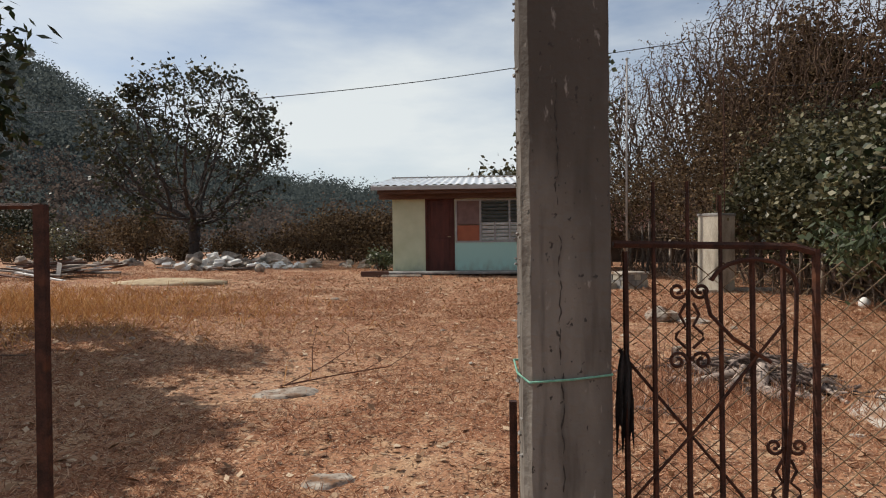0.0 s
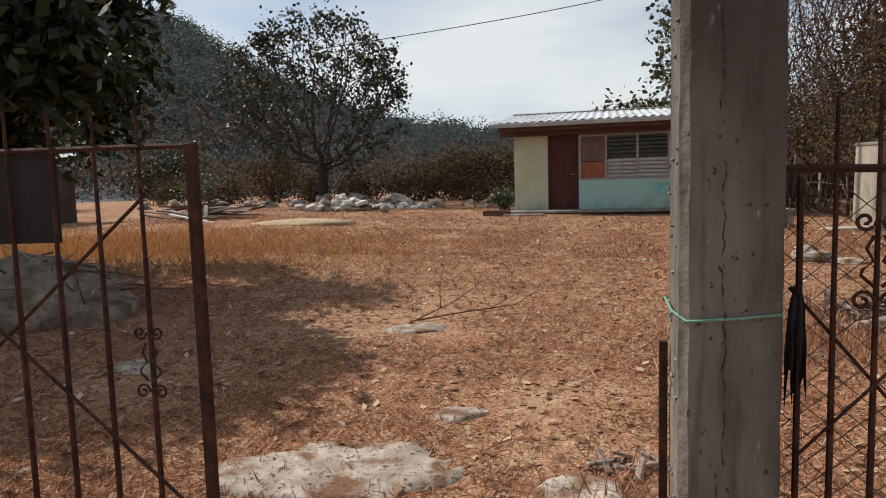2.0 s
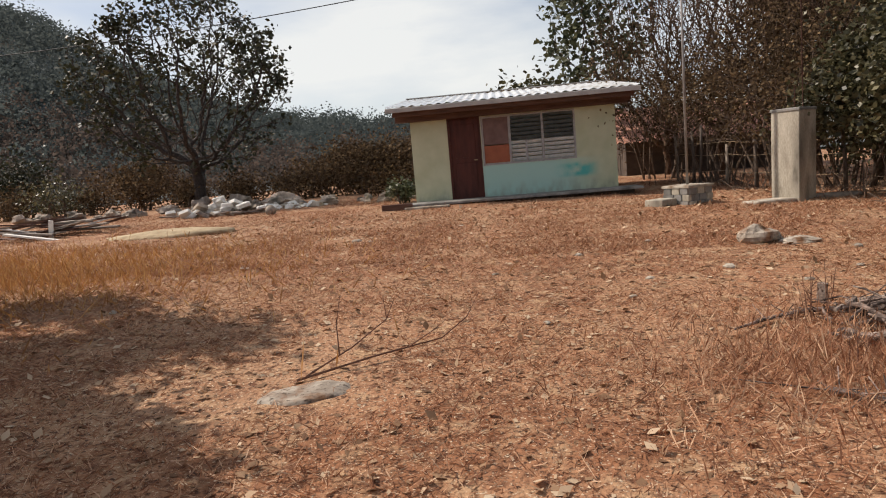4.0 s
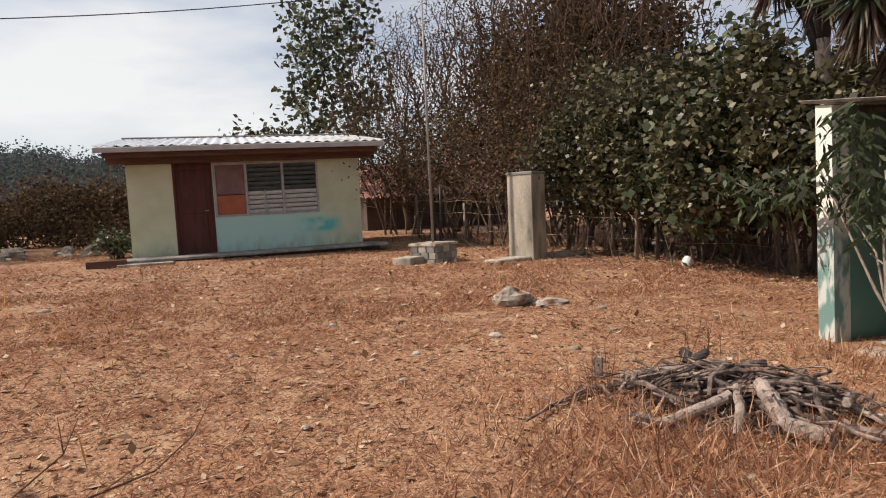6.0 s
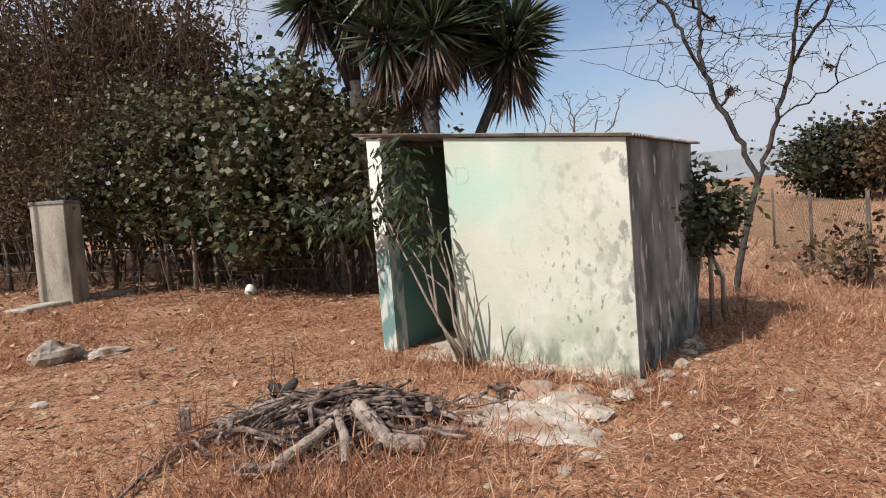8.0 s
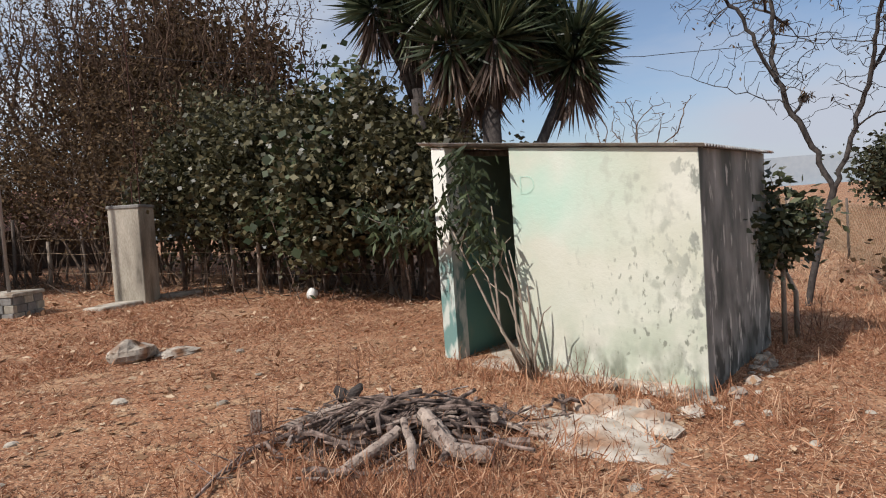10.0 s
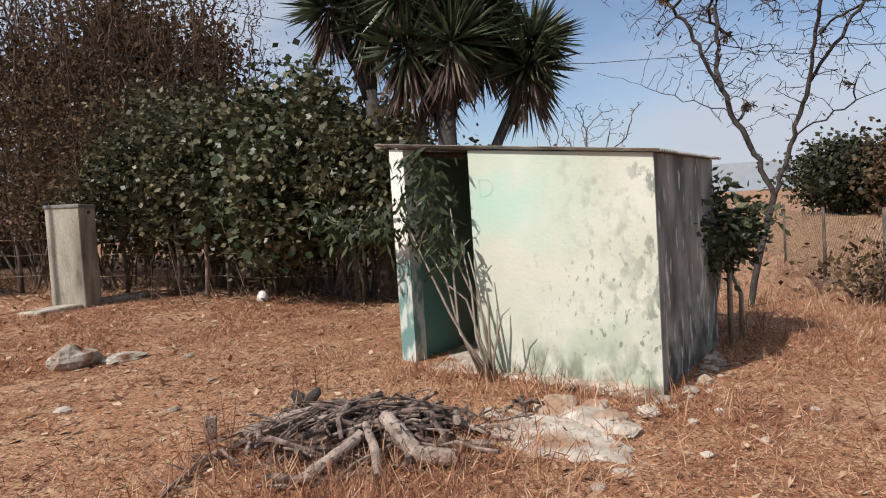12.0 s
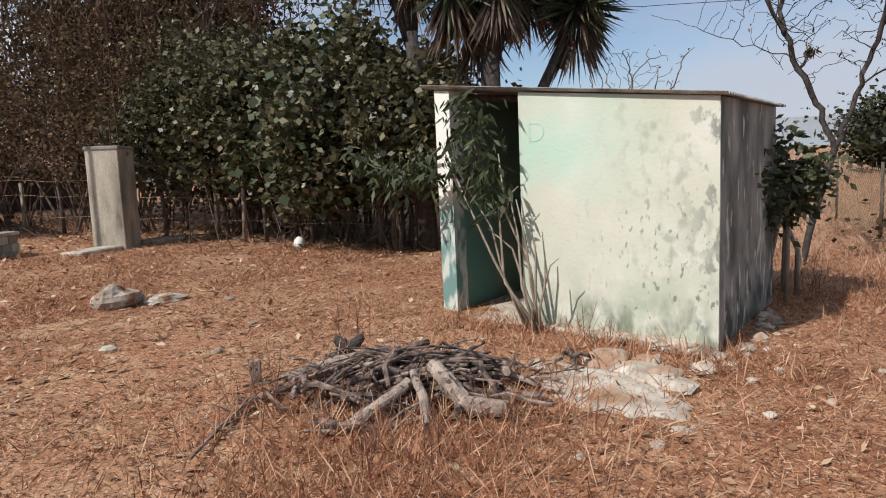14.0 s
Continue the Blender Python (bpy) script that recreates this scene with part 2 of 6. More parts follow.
def painted(name, paint_mix, rough=0.8, grain=35, bump=0.35, bump_dist=0.006):
    """A painted wall: paint_mix(nodes, links, separate) returns the colour socket."""
    m = bpy.data.materials.new(name)
    m.use_nodes = True
    n, l = m.node_tree.nodes, m.node_tree.links
    bsdf = n["Principled BSDF"]
    bsdf.inputs["Roughness"].default_value, bsdf.inputs["Specular IOR Level"].default_value = rough, 0.25
    co = n.new("ShaderNodeTexCoord")
    sep = n.new("ShaderNodeSeparateXYZ")
    l.new(co.outputs["Object"], sep.inputs[0])
    colour = paint_mix(n, l, co.outputs["Object"], sep)
    l.new(colour, bsdf.inputs["Base Color"])
    g, bp = n.new("ShaderNodeTexNoise"), n.new("ShaderNodeBump")
    g.inputs["Scale"].default_value, g.inputs["Detail"].default_value = grain, 6
    bp.inputs["Strength"].default_value, bp.inputs["Distance"].default_value = bump, bump_dist
    l.new(co.outputs["Object"], g.inputs["Vector"])
    l.new(g.outputs["Fac"], bp.inputs["Height"])
    l.new(bp.outputs["Normal"], bsdf.inputs["Normal"])
    return m


def noise_mask(n, l, vec, scale, lo, hi, stretch=(1, 1, 1), detail=7):
    mp, tx, rp = n.new("ShaderNodeMapping"), n.new("ShaderNodeTexNoise"), n.new("ShaderNodeMapRange")
    mp.inputs["Scale"].default_value = stretch
    tx.inputs["Scale"].default_value, tx.inputs["Detail"].default_value = scale, detail
    rp.inputs["From Min"].default_value, rp.inputs["From Max"].default_value = lo, hi
    l.new(vec, mp.inputs["Vector"])
    l.new(mp.outputs[0], tx.inputs["Vector"])
    l.new(tx.outputs["Fac"], rp.inputs["Value"])
    return rp.outputs[0]


def span(n, l, socket, lo, hi):
    rp = n.new("ShaderNodeMapRange")
    rp.interpolation_type = "SMOOTHSTEP"
    rp.inputs["From Min"].default_value, rp.inputs["From Max"].default_value = lo, hi
    l.new(socket, rp.inputs["Value"])
    return rp.outputs[0]


def times(n, l, *sockets):
    out = sockets[0]
    for s in sockets[1:]:
        q = n.new("ShaderNodeMath")
        q.operation = "MULTIPLY"
        l.new(out, q.inputs[0])
        l.new(s, q.inputs[1])
        out = q.outputs[0]
    return out


def blend(n, l, fac, a, b):
    mx = n.new("ShaderNodeMixRGB")
    if isinstance(fac, float):
        mx.inputs[0].default_value = fac
    else:
        l.new(fac, mx.inputs[0])
    for i, v in ((1, a), (2, b)):
        if isinstance(v, tuple):
            mx.inputs[i].default_value = (*v, 1)
        else:
            l.new(v, mx.inputs[i])
    return mx.outputs["Color"]


def ground_paint(n, l, vec, sep):
    """Dry earth: worn pale patches, mats of dead grass, dark litter and bleached flecks."""
    c = blend(n, l, noise_mask(n, l, vec, 0.45, 0.40, 0.64), (0.33, 0.150, 0.076), (0.41, 0.235, 0.135))
    c = blend(n, l, noise_mask(n, l, vec, 1.3, 0.50, 0.70), c, (0.23, 0.094, 0.045))
    c = blend(n, l, noise_mask(n, l, vec, 4.5, 0.50, 0.68), c, (0.45, 0.28, 0.16))
    c = blend(n, l, noise_mask(n, l, vec, 11, 0.54, 0.66, (1, 1, 1), 9), c, (0.16, 0.068, 0.036))
    c = blend(n, l, noise_mask(n, l, vec, 34, 0.55, 0.66, (1, 1, 1), 5), c, (0.085, 0.04, 0.024))
    return blend(n, l, noise_mask(n, l, vec, 58, 0.60, 0.68, (1, 1, 1), 3), c, (0.60, 0.45, 0.31))


def slab_paint(n, l, vec, sep):
    """Worn pale cement with soil rubbed into it."""
    c = blend(n, l, noise_mask(n, l, vec, 5, 0.36, 0.66), (0.36, 0.30, 0.235), (0.60, 0.54, 0.46))
    c = blend(n, l, noise_mask(n, l, vec, 3.2, 0.46, 0.66, (1, 1, 1), 10), c, (0.33, 0.20, 0.125))
    return blend(n, l, noise_mask(n, l, vec, 40, 0.60, 0.72, (1, 1, 1), 5), c, (0.20, 0.125, 0.085))


def rock_paint(n, l, vec, sep):
    """Grey-brown field stone with soil on it."""
    c = blend(n, l, noise_mask(n, l, vec, 6, 0.36, 0.66), (0.27, 0.22, 0.175), (0.52, 0.45, 0.37))
    c = blend(n, l, noise_mask(n, l, vec, 5, 0.50, 0.62, (1, 1, 1), 10), c, (0.19, 0.10, 0.055))
    return blend(n, l, noise_mask(n, l, vec, 30, 0.56, 0.68, (1, 1, 1), 5), c, (0.10, 0.07, 0.05))


def post_paint(n, l, vec, sep):
    """Old board-marked concrete: grey cement skin, dark cloud towards the top, pits and rusty drips."""
    c = blend(n, l, noise_mask(n, l, vec, 6, 0.3, 0.72, (1, 1, 0.4)), (0.118, 0.102, 0.086), (0.25, 0.222, 0.19))
    c = blend(n, l, times(n, l, span(n, l, sep.outputs["Z"], 1.35, 1.85), noise_mask(n, l, vec, 2.6, 0.30, 0.54, (1, 1, 0.6))), c, (0.075, 0.063, 0.053))
    c = blend(n, l, noise_mask(n, l, vec, 4.5, 0.50, 0.70, (1, 1, 0.25), 10), c, (0.10, 0.086, 0.073))
    c = blend(n, l, noise_mask(n, l, vec, 40, 0.66, 0.76, (1, 1, 0.4), 6), c, (0.31, 0.285, 0.25))
    c = blend(n, l, noise_mask(n, l, vec, 22, 0.50, 0.72, (1, 1, 0.12), 8), c, (0.07, 0.06, 0.05))
    return blend(n, l, noise_mask(n, l, vec, 55, 0.66, 0.71, (1, 1, 0.7), 4), c, (0.045, 0.04, 0.035))


def house_paint(n, l, vec, sep):
    """Cream wash, with a turquoise band of repainting under the window."""
    c = blend(n, l, noise_mask(n, l, vec, 2.5, 0.35, 0.7), (0.48, 0.50, 0.33), (0.57, 0.58, 0.41))
    under = times(n, l, span(n, l, sep.outputs["X"], -0.88, -0.8), span(n, l, sep.outputs["X"], 2.35, 0.9), span(n, l, sep.outputs["Z"], 1.60, 1.48))
    c = blend(n, l, under, c, (0.40, 0.60, 0.53))
    patch = times(n, l, span(n, l, sep.outputs["X"], 0.9, 1.5), span(n, l, sep.outputs["X"], 2.15, 1.75), span(n, l, sep.outputs["Z"], 1.02, 1.14),
                  span(n, l, sep.outputs["Z"], 1.48, 1.34), noise_mask(n, l, vec, 4, 0.3, 0.6))
    c = blend(n, l, patch, c, (0.10, 0.46, 0.42))
    dirt = times(n, l, span(n, l, sep.outputs["Z"], 1.15, 0.72), noise_mask(n, l, vec, 5, 0.38, 0.7, (1, 1, 0.5)))
    return blend(n, l, dirt, c, (0.30, 0.31, 0.24))


def shed_paint(n, l, vec, sep):
    """Pale cream over an older green coat, flaking and mildewed low down and at the corner."""
    c = blend(n, l, noise_mask(n, l, vec, 1.6, 0.38, 0.66), (0.56, 0.56, 0.45), (0.66, 0.65, 0.56))
    c = blend(n, l, times(n, l, noise_mask(n, l, vec, 1.1, 0.42, 0.66), span(n, l, sep.outputs["Y"], 5.0, 6.4)), c, (0.44, 0.62, 0.50))
    low = times(n, l, span(n, l, sep.outputs["Z"], 1.15, 0.15), noise_mask(n, l, vec, 3.0, 0.36, 0.56))
    c = blend(n, l, low, c, (0.42, 0.47, 0.36))
    corner = times(n, l, span(n, l, sep.outputs["Y"], 5.22, 4.86), noise_mask(n, l, vec, 13, 0.52, 0.60, (1, 1, 0.6), 12))
    c = blend(n, l, corner, c, (0.26, 0.27, 0.23))
    specks = times(n, l, span(n, l, sep.outputs["Y"], 6.2, 5.2), span(n, l, sep.outputs["Z"], 1.6, 0.9), noise_mask(n, l, vec, 19, 0.60, 0.66, (1, 1, 0.6), 12))
    c = blend(n, l, specks, c, (0.24, 0.25, 0.20))
    flakes = times(n, l, span(n, l, sep.outputs["Y"], 6.0, 5.1), noise_mask(n, l, vec, 2.2, 0.44, 0.58), noise_mask(n, l, vec, 11, 0.50, 0.66, (1, 1, 0.7), 12))
    c = blend(n, l, flakes, c, (0.40, 0.41, 0.335))
    foot = times(n, l, span(n, l, sep.outputs["Z"], 0.62, 0.16), noise_mask(n, l, vec, 9, 0.42, 0.66, (1, 1, 0.5), 12))
    return blend(n, l, foot, c, (0.17, 0.185, 0.135))


def side_paint(n, l, vec, sep):
    """The bare, dark side wall with vertical streaks, darker towards its foot."""
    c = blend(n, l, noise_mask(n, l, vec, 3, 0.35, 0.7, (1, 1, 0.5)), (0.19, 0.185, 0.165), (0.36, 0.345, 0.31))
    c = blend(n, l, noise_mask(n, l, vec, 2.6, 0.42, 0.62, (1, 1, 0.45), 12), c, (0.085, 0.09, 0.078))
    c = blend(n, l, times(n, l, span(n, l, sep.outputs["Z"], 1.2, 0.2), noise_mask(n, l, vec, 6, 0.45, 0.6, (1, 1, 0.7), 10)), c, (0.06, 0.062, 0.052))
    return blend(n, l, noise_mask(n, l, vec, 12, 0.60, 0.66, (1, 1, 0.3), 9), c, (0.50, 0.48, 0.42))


def jamb_paint(n, l, vec, sep):
    """White above, worn teal below."""
    worn = noise_mask(n, l, vec, 9, 0.44, 0.56, (1, 1, 0.4), 8)
    teal = blend(n, l, worn, (0.16, 0.27, 0.245), (0.55, 0.58, 0.52))
    return blend(n, l, span(n, l, sep.outputs["Z"], 1.30, 1.10), (0.80, 0.78, 0.70), teal)


def inner_paint(n, l, vec, sep):
    """Old green distemper."""
    c = blend(n, l, noise_mask(n, l, vec, 2, 0.35, 0.7), (0.17, 0.23, 0.175), (0.23, 0.29, 0.225))
    return blend(n, l, times(n, l, span(n, l, sep.outputs["Z"], 1.35, 1.15), noise_mask(n, l, vec, 2.4, 0.36, 0.6)), c, (0.12, 0.25, 0.21))


SOIL = painted("dry_ground", ground_paint, 0.95, 26, 1.0, 0.03)
WORN_SLAB = painted("worn_pale_cement", slab_paint, 0.92, 30, 0.5, 0.008)
POST_CONCRETE = painted("old_post_concrete", post_paint, 0.92, 45, 0.8, 0.008)
HOUSE_PAINT = painted("cream_house_paint", house_paint)
SHED_PAINT = painted("flaking_cream_paint", shed_paint)
SHED_SIDE = painted("dark_streaked_render", side_paint)
SHED_JAMB = painted("white_over_teal_paint", jamb_paint)
SHED_IN = painted("green_inside_paint", inner_paint)


# ---- building blocks ----
class Build:
    """Collects vertices and faces of one mesh."""

    def __init__(self):
        self.v, self.f = [], []

    def add(self, verts, faces):
        k = len(self.v)
        self.v.extend(verts)
        self.f.extend([tuple(i + k for i in q) for q in faces])
        return self

    def box(self, x0, x1, y0, y1, z0, z1, m=None, jitter=0.0, rng=None):
        c = [Vector((x, y, z)) for z in (z0, z1) for y in (y0, y1) for x in (x0, x1)]
        if jitter:
            c = [p + Vector([rng.uniform(-jitter, jitter) for _ in range(3)]) for p in c]
        if m is not None:
            c = [m @ p for p in c]
        return self.add([tuple(p) for p in c], [(0, 2, 3, 1), (4, 5, 7, 6), (0, 1, 5, 4), (1, 3, 7, 5), (3, 2, 6, 7), (2, 0, 4, 6)])

    def bevelled(self, x0, x1, y0, y1, z0, z1, b, m=None):
        """A block with its upright and top edges cut by b."""
        def ring(d, z):
            return [(x0 + d + b, y0 + d, z), (x1 - d - b, y0 + d, z), (x1 - d, y0 + d + b, z), (x1 - d, y1 - d - b, z),
                    (x1 - d - b, y1 - d, z), (x0 + d + b, y1 - d, z), (x0 + d, y1 - d - b, z), (x0 + d, y0 + d + b, z)]
        pts = ring(0, z0) + ring(0, z1 - b) + ring(b, z1)
        if m is not None:
            pts = [tuple(m @ Vector(p)) for p in pts]
        faces = [tuple(range(7, -1, -1)), tuple(range(16, 24))]
        for r in (0, 8):
            faces += [(r + i, r + (i + 1) % 8, r + 8 + (i + 1) % 8, r + 8 + i) for i in range(8)]
        return self.add(pts, faces)

    def tube(self, pts, radii, sides=6, cap=True):
        pts = [Vector(p) for p in pts]
        k, verts, faces = len(pts), [], []
        up = Vector((0.31, 0.17, 0.93))
        for i, p in enumerate(pts):
            d = (pts[min(i + 1, k - 1)] - pts[max(i - 1, 0)])
            d = d.normalized() if d.length > 1e-9 else Vector((0, 0, 1))
            a = d.cross(up if abs(d.dot(up)) < 0.95 else Vector((1, 0, 0))).normalized()
            b = d.cross(a)
            r = radii[i] if isinstance(radii, (list, tuple)) else radii
            for s in range(sides):
                w = 2 * math.pi * s / sides
                verts.append(tuple(p + (a * math.cos(w) + b * math.sin(w)) * r))
        for i in range(k - 1):
            for s in range(sides):
                t = (s + 1) % sides
                faces.append((i * sides + s, i * sides + t, (i + 1) * sides + t, (i + 1) * sides + s))
        if cap:
            faces += [tuple(range(sides - 1, -1, -1)), tuple((k - 1) * sides + s for s in range(sides))]
        return self.add(verts, faces)

    def quads(self, centres, along, across):
        """Leaves: diamonds with a pointed end, from arrays."""
        n = len(centres)
        k = len(self.v)
        pts = np.empty((n, 4, 3))
        pts[:, 0], pts[:, 2] = centres, centres + along
        pts[:, 1], pts[:, 3] = centres + along * 0.45 + across, centres + along * 0.45 - across
        self.v.extend(map(tuple, pts.reshape(-1, 3).tolist()))
        idx = (np.arange(n)[:, None] * 4 + np.arange(4) + k).tolist()
        self.f.extend(map(tuple, idx))
        return self

    def mesh(self, name, material, smooth=False):
        me = bpy.data.meshes.new(name)
        me.from_pydata(self.v, [], self.f)
        for m in (material if isinstance(material, (list, tuple)) else [material]):
            me.materials.append(m)
        if smooth:
            me.polygons.foreach_set("use_smooth", [True] * len(me.polygons))
        me.update()
        return me


def thing(name, label, category, at=(0, 0, 0), group="", kind=""):
    ob = new(name)
    ob.location = at
    return tagged(ob, label, category, group, kind)


def part(name, b, material, parent=None, label="", smooth=False):
    """One mesh object under a thing; the vertices are in the world, the parent stays where it is."""
    ob = new(name, b.mesh(name, material, smooth))
    if parent is not None:
        ob.parent = parent
        if parent.parent is None:
            ob.matrix_parent_inverse = Matrix.Translation(-Vector(parent.location))
    if label:
        ob["label"] = label
    return ob


def solo(name, b, material, label, category, group="", kind="", smooth=False):
    return tagged(new(name, b.mesh(name, material, smooth)), label, category, group, kind)


def turned(x, y, z, rz, rx=0, ry=0):
    return pose(x, y, z, rx, ry, rz)


def gz(x, y):
    """Height of the yard: it rises gently away from the gate."""
    return 0.037 - 0.0173 * min(max(x, -10), 10) + 0.032 * min(max(y, -6), 24)


def relief(x, y):
    z = gz(x, y)
    near = max(0.0, 1 - max(abs(x), abs(y - 10)) / 60)
    z += near * (0.035 * noise.noise((x * 0.55, y * 0.55, 3.1)) + 0.016 * noise.noise((x * 2.3, y * 2.3, 7.7)) + 0.012 * noise.noise((x * 5.7, y * 5.7, 1.9)))
    return z


def rand_dirs(rng, n):
    v = rng.normal(size=(n, 3))
    return v / np.linalg.norm(v, axis=1, keepdims=True)


def leaves(b, rng, tips, per, spread, size, width=0.32, droop=0.0, flat=0.6):
    """Leaves in loose clumps round the tips."""
    tips = np.asarray(tips, float)
    n = len(tips) * per
    c = np.repeat(tips, per, axis=0) + rng.normal(size=(n, 3)) * spread
    d = rand_dirs(rng, n)
    d[:, 2] = d[:, 2] * flat - droop
    d /= np.linalg.norm(d, axis=1, keepdims=True)
    s = np.cross(d, rand_dirs(rng, n))
    s /= np.linalg.norm(s, axis=1, keepdims=True) + 1e-9
    L = size * rng.uniform(0.6, 1.35, size=(n, 1))
    return b.quads(c, d * L, s * L * width)


def grow(b, rng, base, d, length, radius, depth, tips, split=(2, 3), angle=35, shrink=0.72, wander=0.18, lift=0.1, sides=6, inner=None):
    """A branching limb: tapered tube pieces; collects the ends of the twigs."""
    d = Vector(d).normalized()
    pts, rad, p = [Vector(base)], [radius], Vector(base)
    steps = 3 if depth > 1 else 2
    for i in range(steps):
        d = (d + Vector(rng.normal(size=3)) * wander + Vector((0, 0, lift))).normalized()
        p = p + d * (length / steps)
        pts.append(p.copy())
        rad.append(radius * (1 - 0.42 * (i + 1) / steps))
    b.tube(pts, rad, sides if depth > 1 else max(3, sides - 2), cap=depth == 0)
    if inner is not None and depth <= 1:
        inner.append(tuple(pts[1]))
    if depth == 0:
        tips.append(tuple(p))
        return
    for k in range(int(rng.integers(split[0], split[1] + 1))):
        a = rng.uniform(0.45, 1.25) * radians(angle)
        axis = Vector(rng.normal(size=3)).cross(d)
        nd = d.copy()
        if axis.length > 1e-6:
            nd.rotate(Matrix.Rotation(a, 3, axis.normalized()))
        start = pts[-1] if k < 2 else pts[-2]
        grow(b, rng, start, nd, length * shrink * rng.uniform(0.8, 1.15), rad[-1] * 0.78, depth - 1, tips, split, angle, shrink, wander, lift, sides, inner)


# ---- ground and distance ----
def axis(lo, hi, step, far):
    mid = list(np.arange(lo, hi + step / 2, step))
    out = [hi + 1.0 * 1.6 ** k for k in range(1, 17) if hi + 1.6 ** k < far]
    inn = [lo - 1.0 * 1.6 ** k for k in range(1, 17) if lo - 1.6 ** k > -far]
    return inn[::-1] + mid + out


def build_ground():
    xs, ys = axis(-14, 12, 0.125, 2600), axis(0, 24, 0.125, 2600)
    b = Build()
    b.v = [(x, y, relief(x, y)) for y in ys for x in xs]
    n = len(xs)
    b.f = [(j * n + i, j * n + i + 1, (j + 1) * n + i + 1, (j + 1) * n + i) for j in range(len(ys) - 1) for i in range(n - 1)]
    solo("ground", b, SOIL, "dry yard of bare earth and bleached short grass", "ground", kind="structure", smooth=True)


RIDGE = [(-60, 1.0), (-30, 1.6), (-6, 2.8), (6, 4.0), (12, 4.6), (17, 5.4), (22, 6.6), (26, 8.0), (30, 10.2), (35, 12.6), (45, 15), (60, 17), (90, 14)]


def ridge_at(bearing):
    for (a, h), (c, k) in zip(RIDGE, RIDGE[1:]):
        if a <= bearing <= c:
            w = (bearing - a) / (c - a)
            return h + (k - h) * w
    return RIDGE[0][1] if bearing < -60 else RIDGE[-1][1]


def slope_point(bearing, r):
    """The wooded hillside, by bearing (degrees left of +y) and distance."""
    a = radians(bearing)
    x, y = -math.sin(a) * r, math.cos(a) * r
    t = min(max((r - 60) / 190, 0), 1)
    h = math.tan(radians(ridge_at(bearing) - 1.0)) * 250 * (t * t * (3 - 2 * t)) ** 0.9
    h += 3.0 * t * noise.noise((x * 0.02, y * 0.02, 1.3))
    return x, y, h + 0.8


def build_hills():
    b = Build()
    rs = [60 + 10 * k for k in range(26)]
    bs = list(range(-58, 92, 3))
    b.v = [slope_point(q, r) for q in bs for r in rs]
    n = len(rs)
    b.f = [(i * n + j, i * n + j + 1, (i + 1) * n + j + 1, (i + 1) * n + j) for i in range(len(bs) - 1) for j in range(n - 1)]
    solo("wooded_hill", b, HILL, "dark wooded hillside behind the yard, haze put into its colour", "hill", kind="structure", smooth=True)
    rng = np.random.default_rng(5)
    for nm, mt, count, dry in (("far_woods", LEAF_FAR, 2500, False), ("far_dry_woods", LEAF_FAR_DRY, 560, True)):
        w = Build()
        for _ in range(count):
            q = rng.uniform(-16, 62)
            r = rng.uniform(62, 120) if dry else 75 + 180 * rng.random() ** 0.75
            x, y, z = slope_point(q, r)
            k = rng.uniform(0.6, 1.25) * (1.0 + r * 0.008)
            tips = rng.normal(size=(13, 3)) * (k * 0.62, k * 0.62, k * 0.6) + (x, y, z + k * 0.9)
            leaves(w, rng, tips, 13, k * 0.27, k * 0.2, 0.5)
        solo(nm, w, mt, "dense scrub woodland on the far hillside, leaves greyed for haze" if not dry else "leafless brown scrub below the far hillside", "woodland", kind="stuff")
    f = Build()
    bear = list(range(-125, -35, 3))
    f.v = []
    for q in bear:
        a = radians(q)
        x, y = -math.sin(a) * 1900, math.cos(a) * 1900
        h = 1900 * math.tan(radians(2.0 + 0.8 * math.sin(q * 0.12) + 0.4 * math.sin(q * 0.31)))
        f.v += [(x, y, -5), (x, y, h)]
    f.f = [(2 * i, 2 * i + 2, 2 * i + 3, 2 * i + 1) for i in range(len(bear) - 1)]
    solo("distant_hills", f, FAR_HILL, "line of distant hills, coloured pale blue for haze", "hill", kind="structure")


build_ground()
build_hills()


# ---- the small house ----
HX0, HX1, HY0, HY1, HZ0 = -2.60, 2.55, 18.82, 22.1, 0.70


def corrugated(x0, x1, y0, z0, y1, z1, pitch, depth, thick, rows=2):
    """A corrugated sheet whose ridges run from (y0, z0) to (y1, z1)."""
    b = Build()
    n = max(2, int((x1 - x0) / pitch * 6))
    top = []
    for j in range(rows):
        w = j / (rows - 1)
        for i in range(n + 1):
            x = x0 + (x1 - x0) * i / n
            top.append((x, y0 + (y1 - y0) * w, z0 + (z1 - z0) * w + depth * math.cos(2 * math.pi * (x - x0) / pitch)))
    k = n + 1
    low = [(x, y, z - thick) for x, y, z in top]
    b.v = top + low
    m = len(top)
    for j in range(rows - 1):
        for i in range(n):
            q = (j * k + i, j * k + i + 1, (j + 1) * k + i + 1, (j + 1) * k + i)
            b.f += [q, tuple(m + t for t in reversed(q))]
    for i in range(n):
        b.f += [(i + 1, i, m + i, m + i + 1), ((rows - 1) * k + i, (rows - 1) * k + i + 1, m + (rows - 1) * k + i + 1, m + (rows - 1) * k + i)]
    for j in range(rows - 1):
        b.f += [(j * k, (j + 1) * k, m + (j + 1) * k, m + j * k), ((j + 1) * k + n, j * k + n, m + j * k + n, m + (j + 1) * k + n)]
    return b


